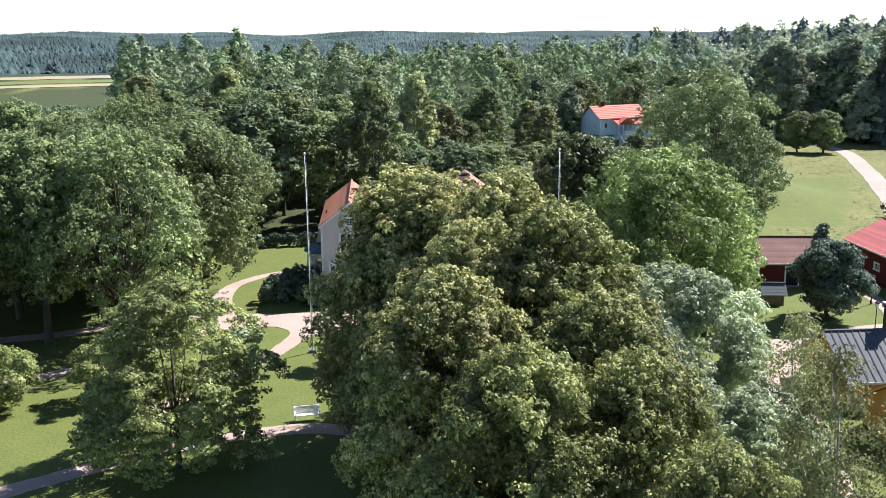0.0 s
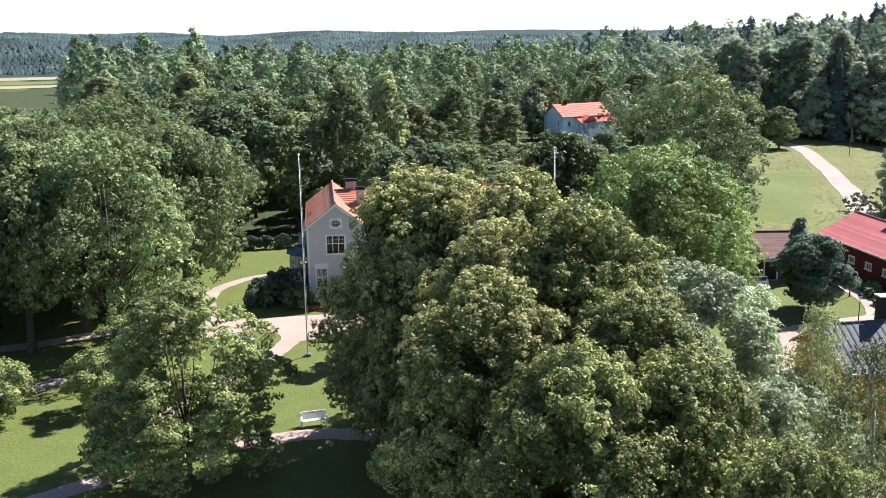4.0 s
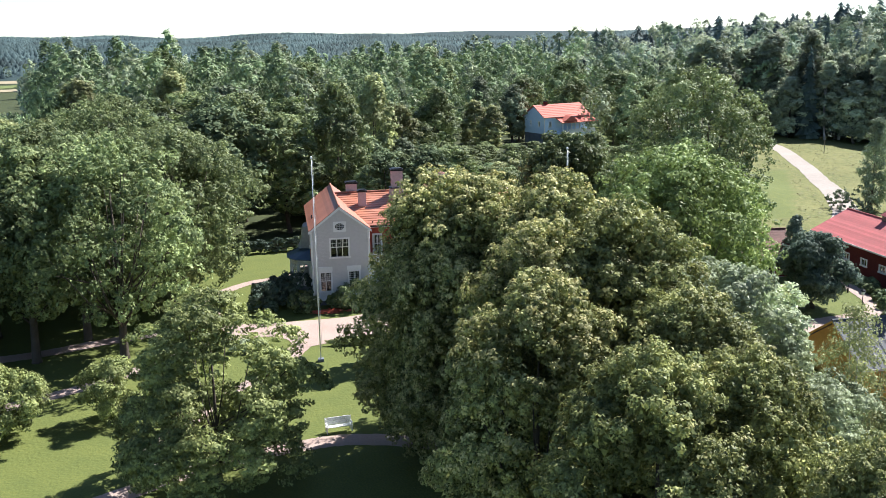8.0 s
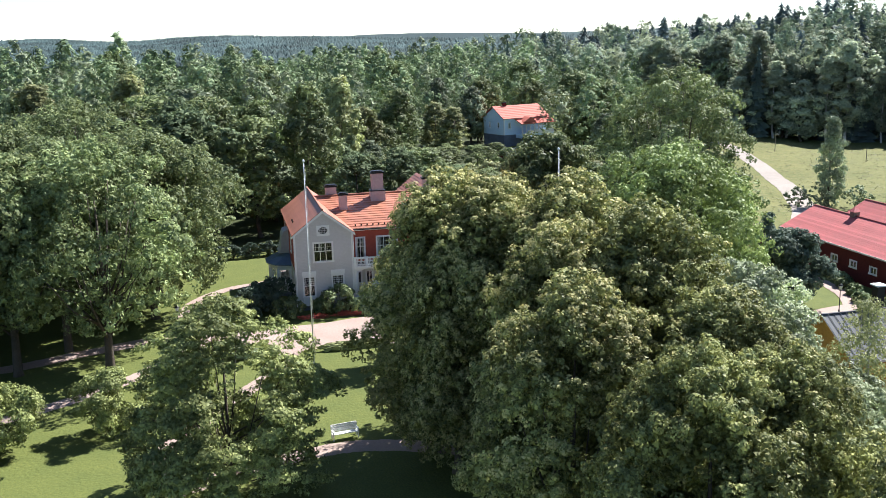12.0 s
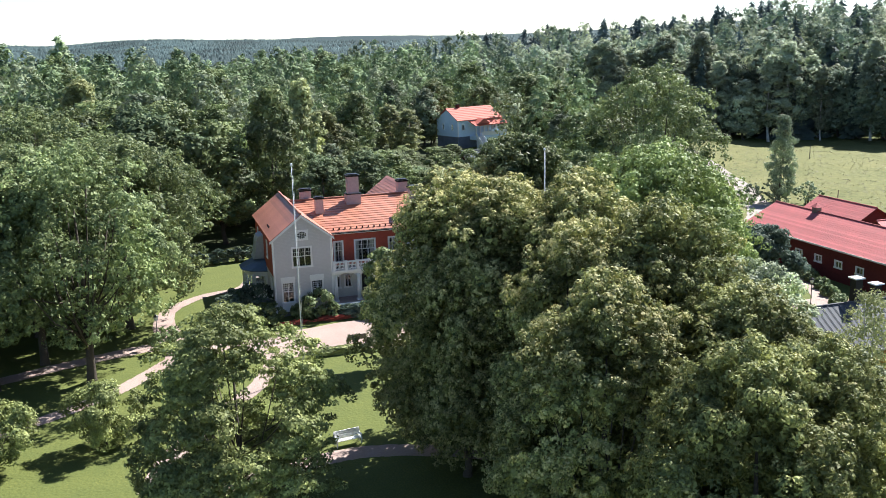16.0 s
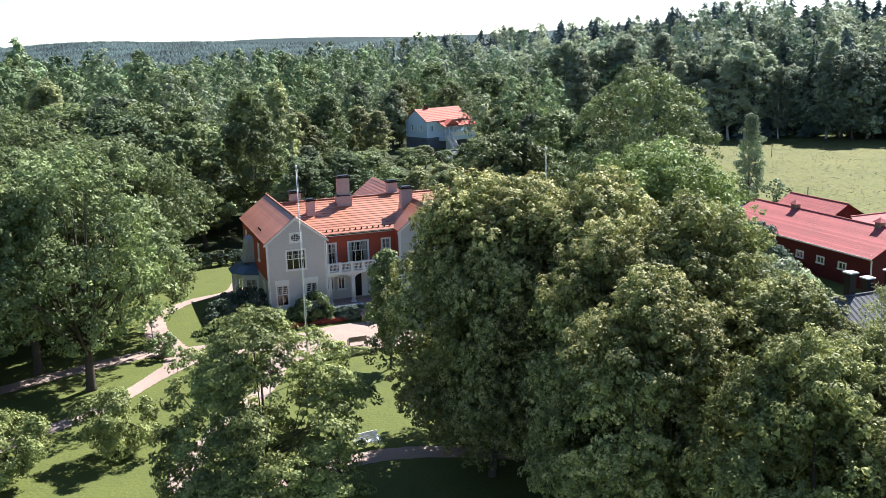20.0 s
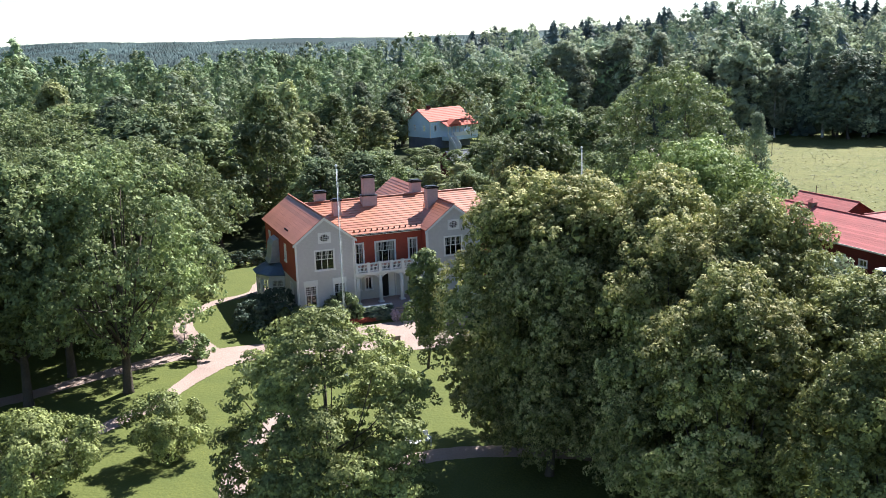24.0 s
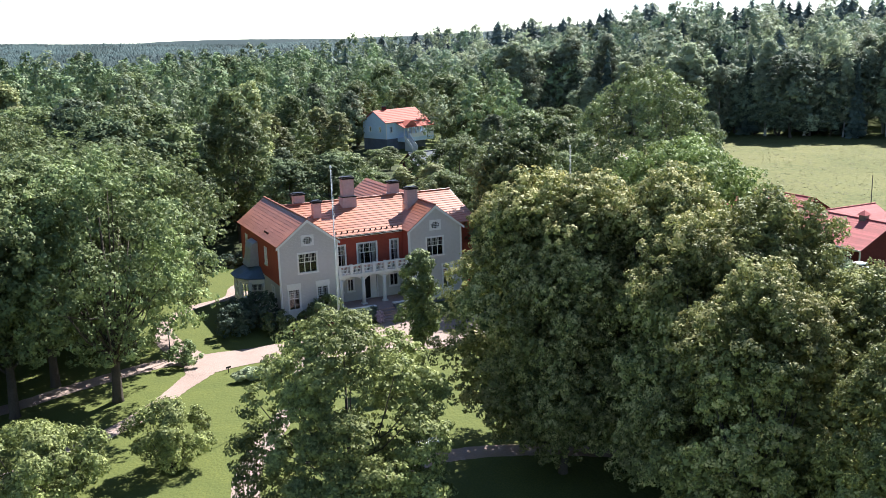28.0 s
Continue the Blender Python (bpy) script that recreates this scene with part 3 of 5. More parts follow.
def put(t, x, y, turn=0.0, k=1.0, kz=None):
    return Matrix.LocRotScale((x, y, gz(x, y)), Euler((0, 0, turn)), (k, k, kz or k))


def place(proto, x, y, turn=0.0, k=1.0, kz=None, label=""):
    return tagged(copy_thing(proto, put(proto, x, y, turn, k, kz)), label)


# tall lindens in the row along the bench path (unit height 18.7)
L1 = "tall dense linden with yellowish seed bracts along the path"
lind_a = tree("linden_tree", L1, 1, 18.9, 6.6, 1.9, "dome", "linden", 2700, 38, 0.165, 0.23, 150, 0.4, reach=1.15, solid=(12000, 0.33), m=put(None, 7.9, -36.0))
lind_b = tree("linden_tree", L1, 2, 18.7, 6.3, 1.9, "dome", "linden", 2700, 38, 0.165, 0.23, 150, 0.4, reach=1.15, solid=(12000, 0.33), m=put(None, 10.4, -39.0, 0.4))
lind_c = tree("linden_tree", L1, 3, 19.1, 6.6, 1.9, "dome", "linden", 2700, 38, 0.165, 0.23, 150, 0.4, reach=1.15, solid=(12000, 0.33), m=put(None, 13.9, -42.2, 0.8), bracts=0.6)
lind_d = tree("linden_tree", "broad linden with pale yellow-green shoots", 4, 18.2, 6.3, 1.9, "dome", "linden", 2700, 38, 0.165, 0.23, 150, 0.4, reach=1.15, solid=(12000, 0.33), m=put(None, 16.0, -48.4, 2.1), bracts=0.08)
for x, y, turn, k, kz, proto in ((11.6, -47.4, 3.1, 0.86, 0.92, lind_a), (16.6, -54.8, 4.0, 0.9, 0.83, lind_d), (11.9, -62.6, 1.0, 0.8, 0.82, lind_d), (17.0, -60.6, 5.0, 0.74, 0.76, lind_d), (18.2, -68.6, 2.7, 0.62, 0.72, lind_d), (9.4, -54.6, 3.6, 0.84, 0.85, lind_c), (6.8, -40.6, 0.6, 0.66, 0.8, lind_b)):
    place(proto, x, y, turn, k, kz, "broad linden with pale yellow-green shoots")
# open spreading maple on the lawn
tree("maple_tree", "open spreading maple with light green leaves on the lawn", 11, 12.6, 6.4, 0.6, "dome", "lawn_maple", 2000, 40, 0.18, 0.3, 70, 0.2, flat=0.4, m=put(None, -7.3, -40.2), limbs=34, solid=(0, 0))
tree("maple_tree", "low spreading young maple on the lawn", 12, 5.6, 4.4, 0.4, "round", "lawn_maple", 760, 34, 0.17, 0.26, 40, 0.14, m=put(None, -23.8, -30.4), limbs=12, solid=(0, 0))
tree("young_maple_tree", "small young maple on the mown lawn", 13, 4.5, 2.6, 0.2, "round", "lawn_maple", 420, 32, 0.16, 0.22, 30, 0.08, m=put(None, -15.4, -27.4), limbs=8, solid=(0, 0))
tree("young_maple_tree", "slim young maple at the edge of the forecourt", 14, 10.2, 2.1, 2.2, "ovoid", "oak", 420, 24, 0.21, 0.22, 30, 0.11, solid=(700, 0.35), m=put(None, 7.0, -18.4), limbs=8)
# old oaks west of the house
L2 = "old broad oak with dark trunk and deep green crown"
oak_a = tree("oak_tree", L2, 21, 19.5, 7.6, 3.4, "round", "oak", 1100, 28, 0.25, 0.33, 60, 0.4, solid=(0, 0), m=put(None, -17.0, -12.9), limbs=30)
oak_b = tree("oak_tree", L2, 22, 19.0, 7.4, 4.4, "ovoid", "oak", 1700, 26, 0.27, 0.33, 85, 0.38, solid=(1500, 0.5), m=put(None, -24.5, -12.4), limbs=14)
oak_c = tree("oak_tree", L2, 23, 18.0, 7.0, 4.4, "round", "oak", 1600, 26, 0.27, 0.33, 80, 0.38, solid=(1500, 0.5), m=put(None, -14.0, 11.0), limbs=14)
tree("oak_tree", "old wide-spreading oak with low hanging boughs by the path", 24, 18.5, 8.8, 2.2, "round", "oak", 1900, 28, 0.25, 0.33, 85, 0.42, solid=(1500, 0.5), m=put(None, -14.0, 1.8), limbs=24)
for x, y, turn, k, kz, proto in ((-21.2, -6.7, 2.0, 0.95, 1.0, oak_b), (-22.5, 2.5, 2.8, 0.95, 1.02, oak_c), (-30, -4, 3.3, 1.05, 1.02, oak_c), (-33, -16, 0.4, 1.0, 1.0, oak_a), (-28, 8, 4.4, 1.0, 1.0, oak_b), (-20, 15, 5.2, 0.95, 0.95, oak_c), (-40, 3, 2.2, 1.0, 1.0, oak_a), (-44, -12, 1.9, 1.0, 1.0, oak_c), (-36, 18, 1.0, 1.0, 1.05, oak_b), (-24, 26, 0.2, 1.0, 1.05, oak_a), (-50, 12, 0.7, 1.0, 1.05, oak_c)):
    place(proto, x, y, turn, k, kz)
# east side
maple_b = tree("maple_tree", "round maple with bright green crown", 31, 18.4, 7.6, 2.0, "round", "bright_maple", 1900, 30, 0.23, 0.3, 75, 0.4, solid=(12000, 0.36), m=put(None, 29.2, -25.2))
pale_a = tree("whitebeam_tree", "round whitebeam with pale grey-green leaves", 32, 12.4, 5.6, 1.2, "round", "pale", 1700, 32, 0.21, 0.28, 60, 0.3, flat=0.55, solid=(8000, 0.36), m=put(None, 25.4, -41.0))
tree("willow_tree", "slender grey-green willow among the lindens", 39, 12.0, 3.4, 0.6, "ovoid", "willow", 700, 26, 0.18, 0.3, 40, 0.18, solid=(1500, 0.35), m=put(None, 21.2, -50.0), limbs=10)
place(pale_a, 26.0, -53.0, 2.0, 0.72, 0.74, "smaller pale grey-green whitebeam by the lane")
tree("ash_tree", "tall airy ash with open crown", 33, 25.0, 6.8, 5.0, "round", "oak", 1500, 30, 0.24, 0.36, 80, 0.34, m=put(None, 39.0, -7.0), limbs=26, solid=(0, 0))
tree("maple_tree", "dark round maple before the red barn", 34, 8.0, 3.7, 0.9, "round", "dark", 900, 26, 0.24, 0.28, 40, 0.22, solid=(2500, 0.5), m=put(None, 52.2, -8.0))
tree("columnar_tree", "slim columnar tree beside the red shed", 35, 7.2, 1.5, 1.4, "narrow", "dark", 240, 20, 0.24, 0.22, 26, 0.1, solid=(300, 0.4), m=put(None, 57.5, 5.2), limbs=6)
birch_a = tree("birch_tree", "slender weeping birch with thin foliage", 36, 12.4, 2.6, 1.8, "narrow", "birch", 620, 16, 0.13, 0.36, 40, 0.12, droop=0.4, bark=BIRCH_BARK, m=put(None, 29.8, -49.2), limbs=14, solid=(0, 0))
place(birch_a, 27.2, -58.6, 1.4, 1.0, 1.08, "slender weeping birch above the lane")
place(birch_a, 33.5, -55.0, 3.0, 1.0, 0.95)
dark_a = tree("maple_tree", "dark round maple behind the forecourt", 38, 17.0, 5.4, 1.8, "round", "oak", 1100, 24, 0.29, 0.33, 55, 0.35, solid=(4000, 0.6), m=put(None, 27.5, 1.0))
for x, y, turn, k, kz in ((33, 8, 1.0, 0.85, 0.75), (24, 12, 2.0, 0.8, 0.7), (37, -14, 3.0, 0.75, 0.7)):
    place(dark_a, x, y, turn, k, kz)
tree("poplar_tree", "tall narrow grey-green tree on the pasture edge", 37, 16.0, 2.7, 0.6, "narrow", "willow", 900, 18, 0.2, 0.36, 44, 0.18, solid=(600, 0.4), droop=0.4, m=put(None, 100.0, 53.0), limbs=14)
for x, y, turn, k, kz in ((111.5, 131, 0.4, 0.75, 0.6), (117.2, 129, 2.4, 0.8, 0.62)):
    place(dark_a, x, y, turn, k, kz, "round dark tree standing by the gravel road")
# forest behind the manor
mids = [tree("forest_tree", "leafy forest tree behind the manor", 50 + i, h, r, z0, sh, lf, 560, 14, 0.34, 0.34, 42, 0.3, m=put(None, x, y), limbs=5, outward=1.4, whole=0.5, wild=0.7, rise=0.2, solid=(1100, 0.85))
        for i, (h, r, z0, sh, lf, x, y) in enumerate(((19, 5.6, 3, "round", "oak", -8, 46), (21, 4.8, 3, "ovoid", "oak", 6, 40), (17, 5.4, 2, "round", "maple", 0, 60), (20, 4.0, 2, "narrow", "birch", 13, 58), (18, 5.2, 2, "round", "oak", -32, 42), (16, 4.6, 1.5, "ovoid", "willow", -20, 52), (18, 5.0, 2, "round", "far", -12, 58)))]


def spruce_form(rng, H, R, tiers, sides):
    """Boughs of a pointed spruce: drooping, ragged sprays in tiers, each folded along its middle."""
    out = []
    for i in range(tiers):
        low = 0.04 + 0.94 * (i + rng.uniform(0, 0.5)) / tiers
        n = max(4, int(sides * (1.15 - 0.7 * low)))
        th = (np.arange(n) + rng.uniform(0, 1)) * 2 * np.pi / n + rng.normal(0, 0.15, n)
        q = (R * (1 - low) ** 0.85 + 0.22) * rng.uniform(0.6, 1.2, n)
        z = H * low + rng.normal(0, 0.2, n)
        u, t = np.stack([np.cos(th), np.sin(th), 0 * th], 1), np.stack([-np.sin(th), np.cos(th), 0 * th], 1)
        up = np.array((0, 0, 1.0))
        root = u * (0.05 * q)[:, None] + up * (z + 0.42 * q + 0.35)[:, None]
        tip = u * q[:, None] + up * (z - 0.18 * q)[:, None]
        for side_ in (-1, 1):
            wing = u * (0.55 * q)[:, None] + t * (side_ * 0.42 * q)[:, None] + up * (z - 0.22 * q)[:, None]
            out.append(np.stack([root, wing, tip], 1).reshape(-1, 3))
    th = np.arange(4) * 2 * np.pi / 3
    foot = np.stack([0.27 * R * np.cos(th), 0.27 * R * np.sin(th), 0 * th], 1)
    out.append(np.array([q for j in range(3) for q in (foot[j], foot[j + 1], (0, 0, H * 1.02))]))
    return np.concatenate(out)


def spruce(seed, H, R, m):
    rng = np.random.default_rng(seed)
    t = thing("spruce_tree", m, "dark narrow spruce in the wood", "tree", "trees")
    v = spruce_form(rng, H, R, 30, 14)
    part("crown", quick_mesh("crown", v, np.arange(len(v)).reshape(-1, 3), LEAF["spruce"]), LEAF["spruce"], t)
    smooth(part("trunk", Form().tube([(0, 0, -0.3), (0, 0, H * 0.5), (0, 0, H * 0.97)], [0.28, 0.16, 0.03], 6), BARK, t))
    return t


spr = spruce(70, 22, 3.2, put(None, 163, 176))
place(spr, 171, 187, 2.0, 1.3, 1.55)


def clear(x, y):
    """Whether a tree may stand here."""
    d = math.hypot(x + 5, y + 95)
    if d > 300 or y < 30 and x > -28 and not (x > 24 and y > 14):
        return False
    if meadow(np.float64(x), np.float64(y)) > 0.5 or d < 288 and x > 4.9 + (y + 98.7) * 0.42 or x > 40 and y < 17:
        return False
    if abs(x - 56.5) < 11 and 97 < y < 120 or abs(x - 46) < 8 and 56 < y < 70:
        return False
    return True


GARDEN = ((52.6, 118.5, 0.55, 3), (73.5, 113.0, 0.42, 3), (77, 117, 0.6, 0), (80, 113, 0.65, 2), (40.6, 56.5, 0.3, 0), (47.6, 57.5, 0.32, 2), (50.5, 60, 0.4, 4), (51, 96, 0.2, 2), (67, 102, 0.22, 5))


def open_view(x, y):
    """The height above ground below which a tree leaves the two houses and the far fields in view."""
    top = 99.0
    for hx, hy, hz, half in ((56.5, 108, 3.8, 8.5), (46, 62, 5.8, 3)):
        ex, ey = -12.0, -93.5
        L = math.hypot(hx - ex, hy - ey)
        ux, uy = (hx - ex) / L, (hy - ey) / L
        a, b = (x - ex) * ux + (y - ey) * uy, abs((x - ex) * uy - (y - ey) * ux)
        if 0.45 * L < a < L and b < half + 12 * (1.4 - a / L) + 3:
            top = min(top, 27.4 - (27.4 - hz) * a / L - gz(x, y))
    d, turn = math.hypot(x - 6, y + 99), math.degrees(math.atan2(x - 6, y + 99))
    if turn < -14.4 and 140 < d < 1080:
        top = min(top, 27.4 - (0.071 if d < 300 else 0.064) * d - gz(x, y))
    return top


# heights of the wood's canopy above sea level: place and top
CANOPY = ((-29, 148, 25.5), (-21, 82, 22), (-10, 72, 19), (4, 126, 21.9), (8, 66, 14.8), (45, 207, 23.7), (44, 122, 18), (32, 237, 24.5), (77, 162, 20.3), (45, 182, 20.6), (81, 132, 17.9), (-16, 30, 20.5),
          (3, 79, 14), (39, 37, 12.5), (32, 8, 14.8), (154, 255, 25), (-60, 60, 20), (-90, 150, 24), (22, 50, 12))
# single trees that stand out of the wood: place, top, radius, which kind
STANDING = ((-29, 148, 25.5, 5.5, 2), (-21, 82, 22.0, 5.0, 3), (-10.5, 74, 19.5, 7.5, 5), (4.4, 126, 22.0, 6.5, 0), (8.2, 67, 15.0, 4.6, 5), (21, 104, 14.0, 2.6, 3), (44, 122, 18.0, 3.6, 5), (45, 182, 20.8, 6.5, 0), (45, 207, 23.8, 6.0, 4), (78, 162, 20.5, 6.0, 2),
            (81.5, 131, 18.0, 7.0, 4), (88, 126, 16.0, 5.5, 4), (18.6, 38, 12.0, 4.4, 6), (13.6, 38.5, 11.2, 3.4, 2), (28.5, 64, 8.8, 4.0, 0), (51.0, 118.5, 16.0, 4.4, 5), (43.0, 103.0, 12.6, 3.6, 3), (39.5, 106.0, 13.6, 3.8, 3), (55.0, 124.0, 18.0, 5.0, 4), (76.5, 112.5, 11.5, 4.4, 4), (68.0, 124.0, 17.0, 5.2, 4), (41.0, 46.5, 11.0, 3.2, 2), (39.2, 38, 12.8, 4.4, 0), (31.4, 8, 14.9, 5.2, 6), (2.7, 79, 15.0, 4.5, 5))


def canopy(x, y):
    num = den = 0.0
    for px, py, pz in CANOPY:
        w = 1 / ((x - px) ** 2 + (y - py) ** 2 + 150.0) ** 1.5
        num, den = num + w * pz, den + w
    return num / den


for x, y, top, r, i in STANDING:
    size_ = (19, 21, 17, 20, 18, 16, 18)[i]
    wide_ = (5.6, 4.8, 5.4, 4.0, 5.2, 4.6, 5.0)[i]
    place(mids[i], x, y, x * 1.7, r / wide_, (top - gz(x, y)) / size_)


BEYOND = []
for x, y, k, i in GARDEN:
    place(mids[i], x, y, x, k * 1.35, k, "leafy garden tree beside the houses on the slope")
rng = random.Random(8)
y = 16.0
while y < 240:
    step = 10.0
    x = -120.0
    while x < 150:
        px, py = x + rng.uniform(-3, 3), y + rng.uniform(-3, 3)
        az = math.degrees(math.atan2(px + 10, py + 95))
        if clear(px, py) and -30 < az < 52:
            k = (canopy(px, py) - gz(px, py) + rng.uniform(-4.5, 0.5)) / 19.0
            k = min(k, open_view(px, py) / 20.0)
            if k < 0.1 or any(math.hypot(px - q[0], py - q[1]) < q[3] * 0.95 for q in STANDING):
                pass
            elif math.hypot(px + 5, py + 95) > 200:
                BEYOND.append((px, py, rng.random(), k / 0.9))
            else:
                place(rng.choice(mids), px, py, rng.uniform(0, 6), max(k, 0.45) * rng.uniform(1.2, 1.55), k)
        x += step
    y += step


def woods(name, label, seed, places, n_round, size, spruce_share, pale_share, tall=1.0, tiers=9, sides=7, leaf="far", under=0.35):
    """Many far trees, joined by kind: spruces, pale birches and the other leafy trees."""
    rng = np.random.default_rng(seed)
    protos = []
    for i in range(7):
        R, H = (5.3, 4.4, 5.8, 4.0)[i % 4], (18, 20, 16.5, 21)[i % 4]
        p, d, ctr, rad = crown_points(rng, R, 1.0, H, ("round", "ovoid", "round", "narrow")[i % 4], 24, n_round)
        d = d * 0.5 + around(p, 1.0, H, R) * 0.6
        low = p[:, 2] > under * H
        p, d = p[low], d[low]
        lv = leaf_cloud(rng, p[::4], d[::4], 4, size, size * 0.45, False, 0.0, 2.4, 0.35, 0.9, 0.05, 0.15)[0]
        protos.append(np.concatenate([lv, inner_leaves(rng, ctr, rad, n_round // 4, size * 1.5)]))
    spr_ = [spruce_form(rng, 17.5 + 1.5 * i, 4.5, tiers, sides) for i in range(3)]
    out = {"spruces": [], "birches": [], "leafy_trees": []}
    for x, y, s, *h in places:
        kind = "spruces" if s < spruce_share else "birches" if s < spruce_share + pale_share else "leafy_trees"
        v = spr_[rng.integers(3)] if kind == "spruces" else protos[rng.integers(7)]
        a, k = rng.uniform(0, 6.28), tall * rng.uniform(0.78, 1.15)
        k = min(h[0] * 0.95 if h else k, open_view(x, y) / 20)
        if k < 0.2:
            continue
        k *= 1.0 if leaf != "hill" else 1.02 if kind == "spruces" else 0.94
        c, q = math.cos(a), math.sin(a)
        w = v * ((k * 1.5, k * 1.5, k) if kind == "spruces" else (k * 1.06, k * 1.06, k * 1.1))
        out[kind].append(np.stack([w[:, 0] * c - w[:, 1] * q + x, w[:, 0] * q + w[:, 1] * c + y, w[:, 2] + gz(x, y) - 0.4], 1))
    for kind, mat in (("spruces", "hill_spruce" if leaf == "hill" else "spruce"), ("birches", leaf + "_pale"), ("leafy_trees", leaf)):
        if out[kind]:
            v = np.concatenate(out[kind])
            ob = new(name + "_" + kind, quick_mesh(name, v, np.arange(len(v)).reshape(-1, 3), LEAF[mat]))
            tagged(ob, label + {"spruces": ", the dark spruces in it", "birches": ", the pale birches in it", "leafy_trees": ""}[kind], "woods", kind="stuff")


def ring(seed, d0, d1, az0, az1, n):
    r = np.random.default_rng(seed)
    out = []
    while len(out) < n:
        d, a = math.sqrt(r.uniform(d0 ** 2, d1 ** 2)), math.radians(r.uniform(az0, az1))
        x, y = -8 + d * math.sin(a), -95 + d * math.cos(a)
        if meadow(np.float64(x), np.float64(y)) < 0.5:
            out.append((x, y, r.uniform()))
    return out


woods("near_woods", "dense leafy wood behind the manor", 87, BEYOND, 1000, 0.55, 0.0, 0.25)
# spruces gather on the upper hill, birches along its foot
def aim(x, y):
    """The scale that lifts a tree's top to the height of the hill's wood."""
    az, d = math.degrees(math.atan2(x + 10, y + 95)), math.hypot(x + 10, y + 95)
    top = 20.5 + np.interp(az, (4, 8, 14, 20, 30, 36), (0, 1.0, 4.5, 9.5, 13, 18)) * np.interp(d, (290, 430), (0.35, 1.0))
    return (top - gz(x, y)) / 20


RISE = [(x, y, s + 0.1 - 0.62 * (math.hypot(x, y + 95) > 400) * (x > 60)) for x, y, s in ring(82, 292, 540, -30, 56, 1500)]
rise_ = random.Random(31)
east = lambda q: math.degrees(math.atan2(q[0] + 8, q[1] + 95)) > 19
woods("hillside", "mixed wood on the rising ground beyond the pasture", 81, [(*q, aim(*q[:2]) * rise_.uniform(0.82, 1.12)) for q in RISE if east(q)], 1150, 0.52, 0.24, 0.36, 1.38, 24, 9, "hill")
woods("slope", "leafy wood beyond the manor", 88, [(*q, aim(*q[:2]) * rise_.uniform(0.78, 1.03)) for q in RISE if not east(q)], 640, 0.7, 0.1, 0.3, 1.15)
# tall birches, maples and spruces along the far edge of the pasture
edge = [tree("forest_tree", "tall leafy tree at the edge of the pasture", 60 + i, h, r, z0, sh, lf, 520, 14, 0.36, 0.4, 40, 0.25, m=put(None, x, y), limbs=6, outward=1.4, whole=0.5, wild=0.7, rise=0.2, bark=bk, solid=(900, 0.85))
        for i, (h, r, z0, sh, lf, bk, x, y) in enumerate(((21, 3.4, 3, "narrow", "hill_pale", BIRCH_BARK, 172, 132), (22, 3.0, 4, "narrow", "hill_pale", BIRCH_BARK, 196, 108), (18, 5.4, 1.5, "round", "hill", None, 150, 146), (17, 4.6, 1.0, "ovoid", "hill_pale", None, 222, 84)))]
er = random.Random(77)
for i in range(66):
    az = math.radians(25.5 + i * 0.47 + er.uniform(-0.3, 0.3))
    dd = 284 + er.uniform(-3, 14)
    x, y = -5 + dd * math.sin(az), -95 + dd * math.cos(az)
    if er.random() < 0.1:
        place(spr, x, y, er.uniform(0, 6), er.uniform(0.85, 1.2))
    else:
        k = er.uniform(0.95, 1.38)
        place(er.choice(edge), x, y, er.uniform(0, 6), k * er.uniform(1.15, 1.5), k)
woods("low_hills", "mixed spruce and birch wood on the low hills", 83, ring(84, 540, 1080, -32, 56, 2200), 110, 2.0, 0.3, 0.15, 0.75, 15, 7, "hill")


def ridge_woods(n, seed):
    """Spruce woods on the far ridges: a low pointed crown for each tree."""
    r = np.random.default_rng(seed)
    d, a = r.uniform(1070.0, 2900.0, n), np.radians(r.uniform(-34, 40, n))
    x, y = -8 + d * np.sin(a), -95 + d * np.cos(a)
    keep = meadow(x, y) < 0.5
    x, y = x[keep], y[keep]
    n, z = len(x), ground_z(x, y)
    H, R, turn = r.uniform(2.5, 6.5, n) * r.uniform(0.6, 1.4, n), r.uniform(2.2, 6.0, n) * (0.5 + d[keep] / 2600), r.uniform(0, 6.28, n)
    sides = [np.stack([x + R * np.cos(turn + j * 1.2566), y + R * np.sin(turn + j * 1.2566), z - 1.5 + 0 * x], 1) for j in range(5)]
    v = np.stack(sides + [np.stack([x, y, z + H], 1)], 1)
    f = (np.arange(n)[:, None, None] * 6 + np.array([(j, (j + 1) % 5, 5) for j in range(5)])[None]).reshape(-1, 3)
    tagged(new("ridge_woods", quick_mesh("ridge_woods", v.reshape(-1, 3), f, LEAF["hazed_ridge"])), "wooded ridges far away, blue haze put into their colour", "woods", kind="stuff")


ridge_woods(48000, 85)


def pasture_tufts(n, seed):
    """Coarse uneven grass on the pasture and along the road, too many to count."""
    r = np.random.default_rng(seed)
    pts = []
    while len(pts) < n:
        x, y = r.uniform(60, 240), r.uniform(10, 190)
        road = abs(x - np.interp(y, [22, 32, 46, 60, 76, 104, 135, 170], [66, 80, 91, 98, 104.5, 114.5, 124, 122])) < 3.2
        if not road and (meadow(np.float64(x), np.float64(y)) > 0.5 or r.uniform() < 0.02):
            pts.append((x, y, gz(x, y) + 0.06))
    p = np.array(pts)
    v, f = leaf_cloud(r, p, np.tile((0.0, 0.0, 1.0), (n, 1)), 5, 0.24, 0.25, False, 0.0, 2.5, 0.1, 0.25)
    tagged(new("pasture_grass", quick_mesh("pasture_grass", v, f, LEAF["grass"])), "coarse yellowish pasture grass in tufts", "grass", kind="stuff")


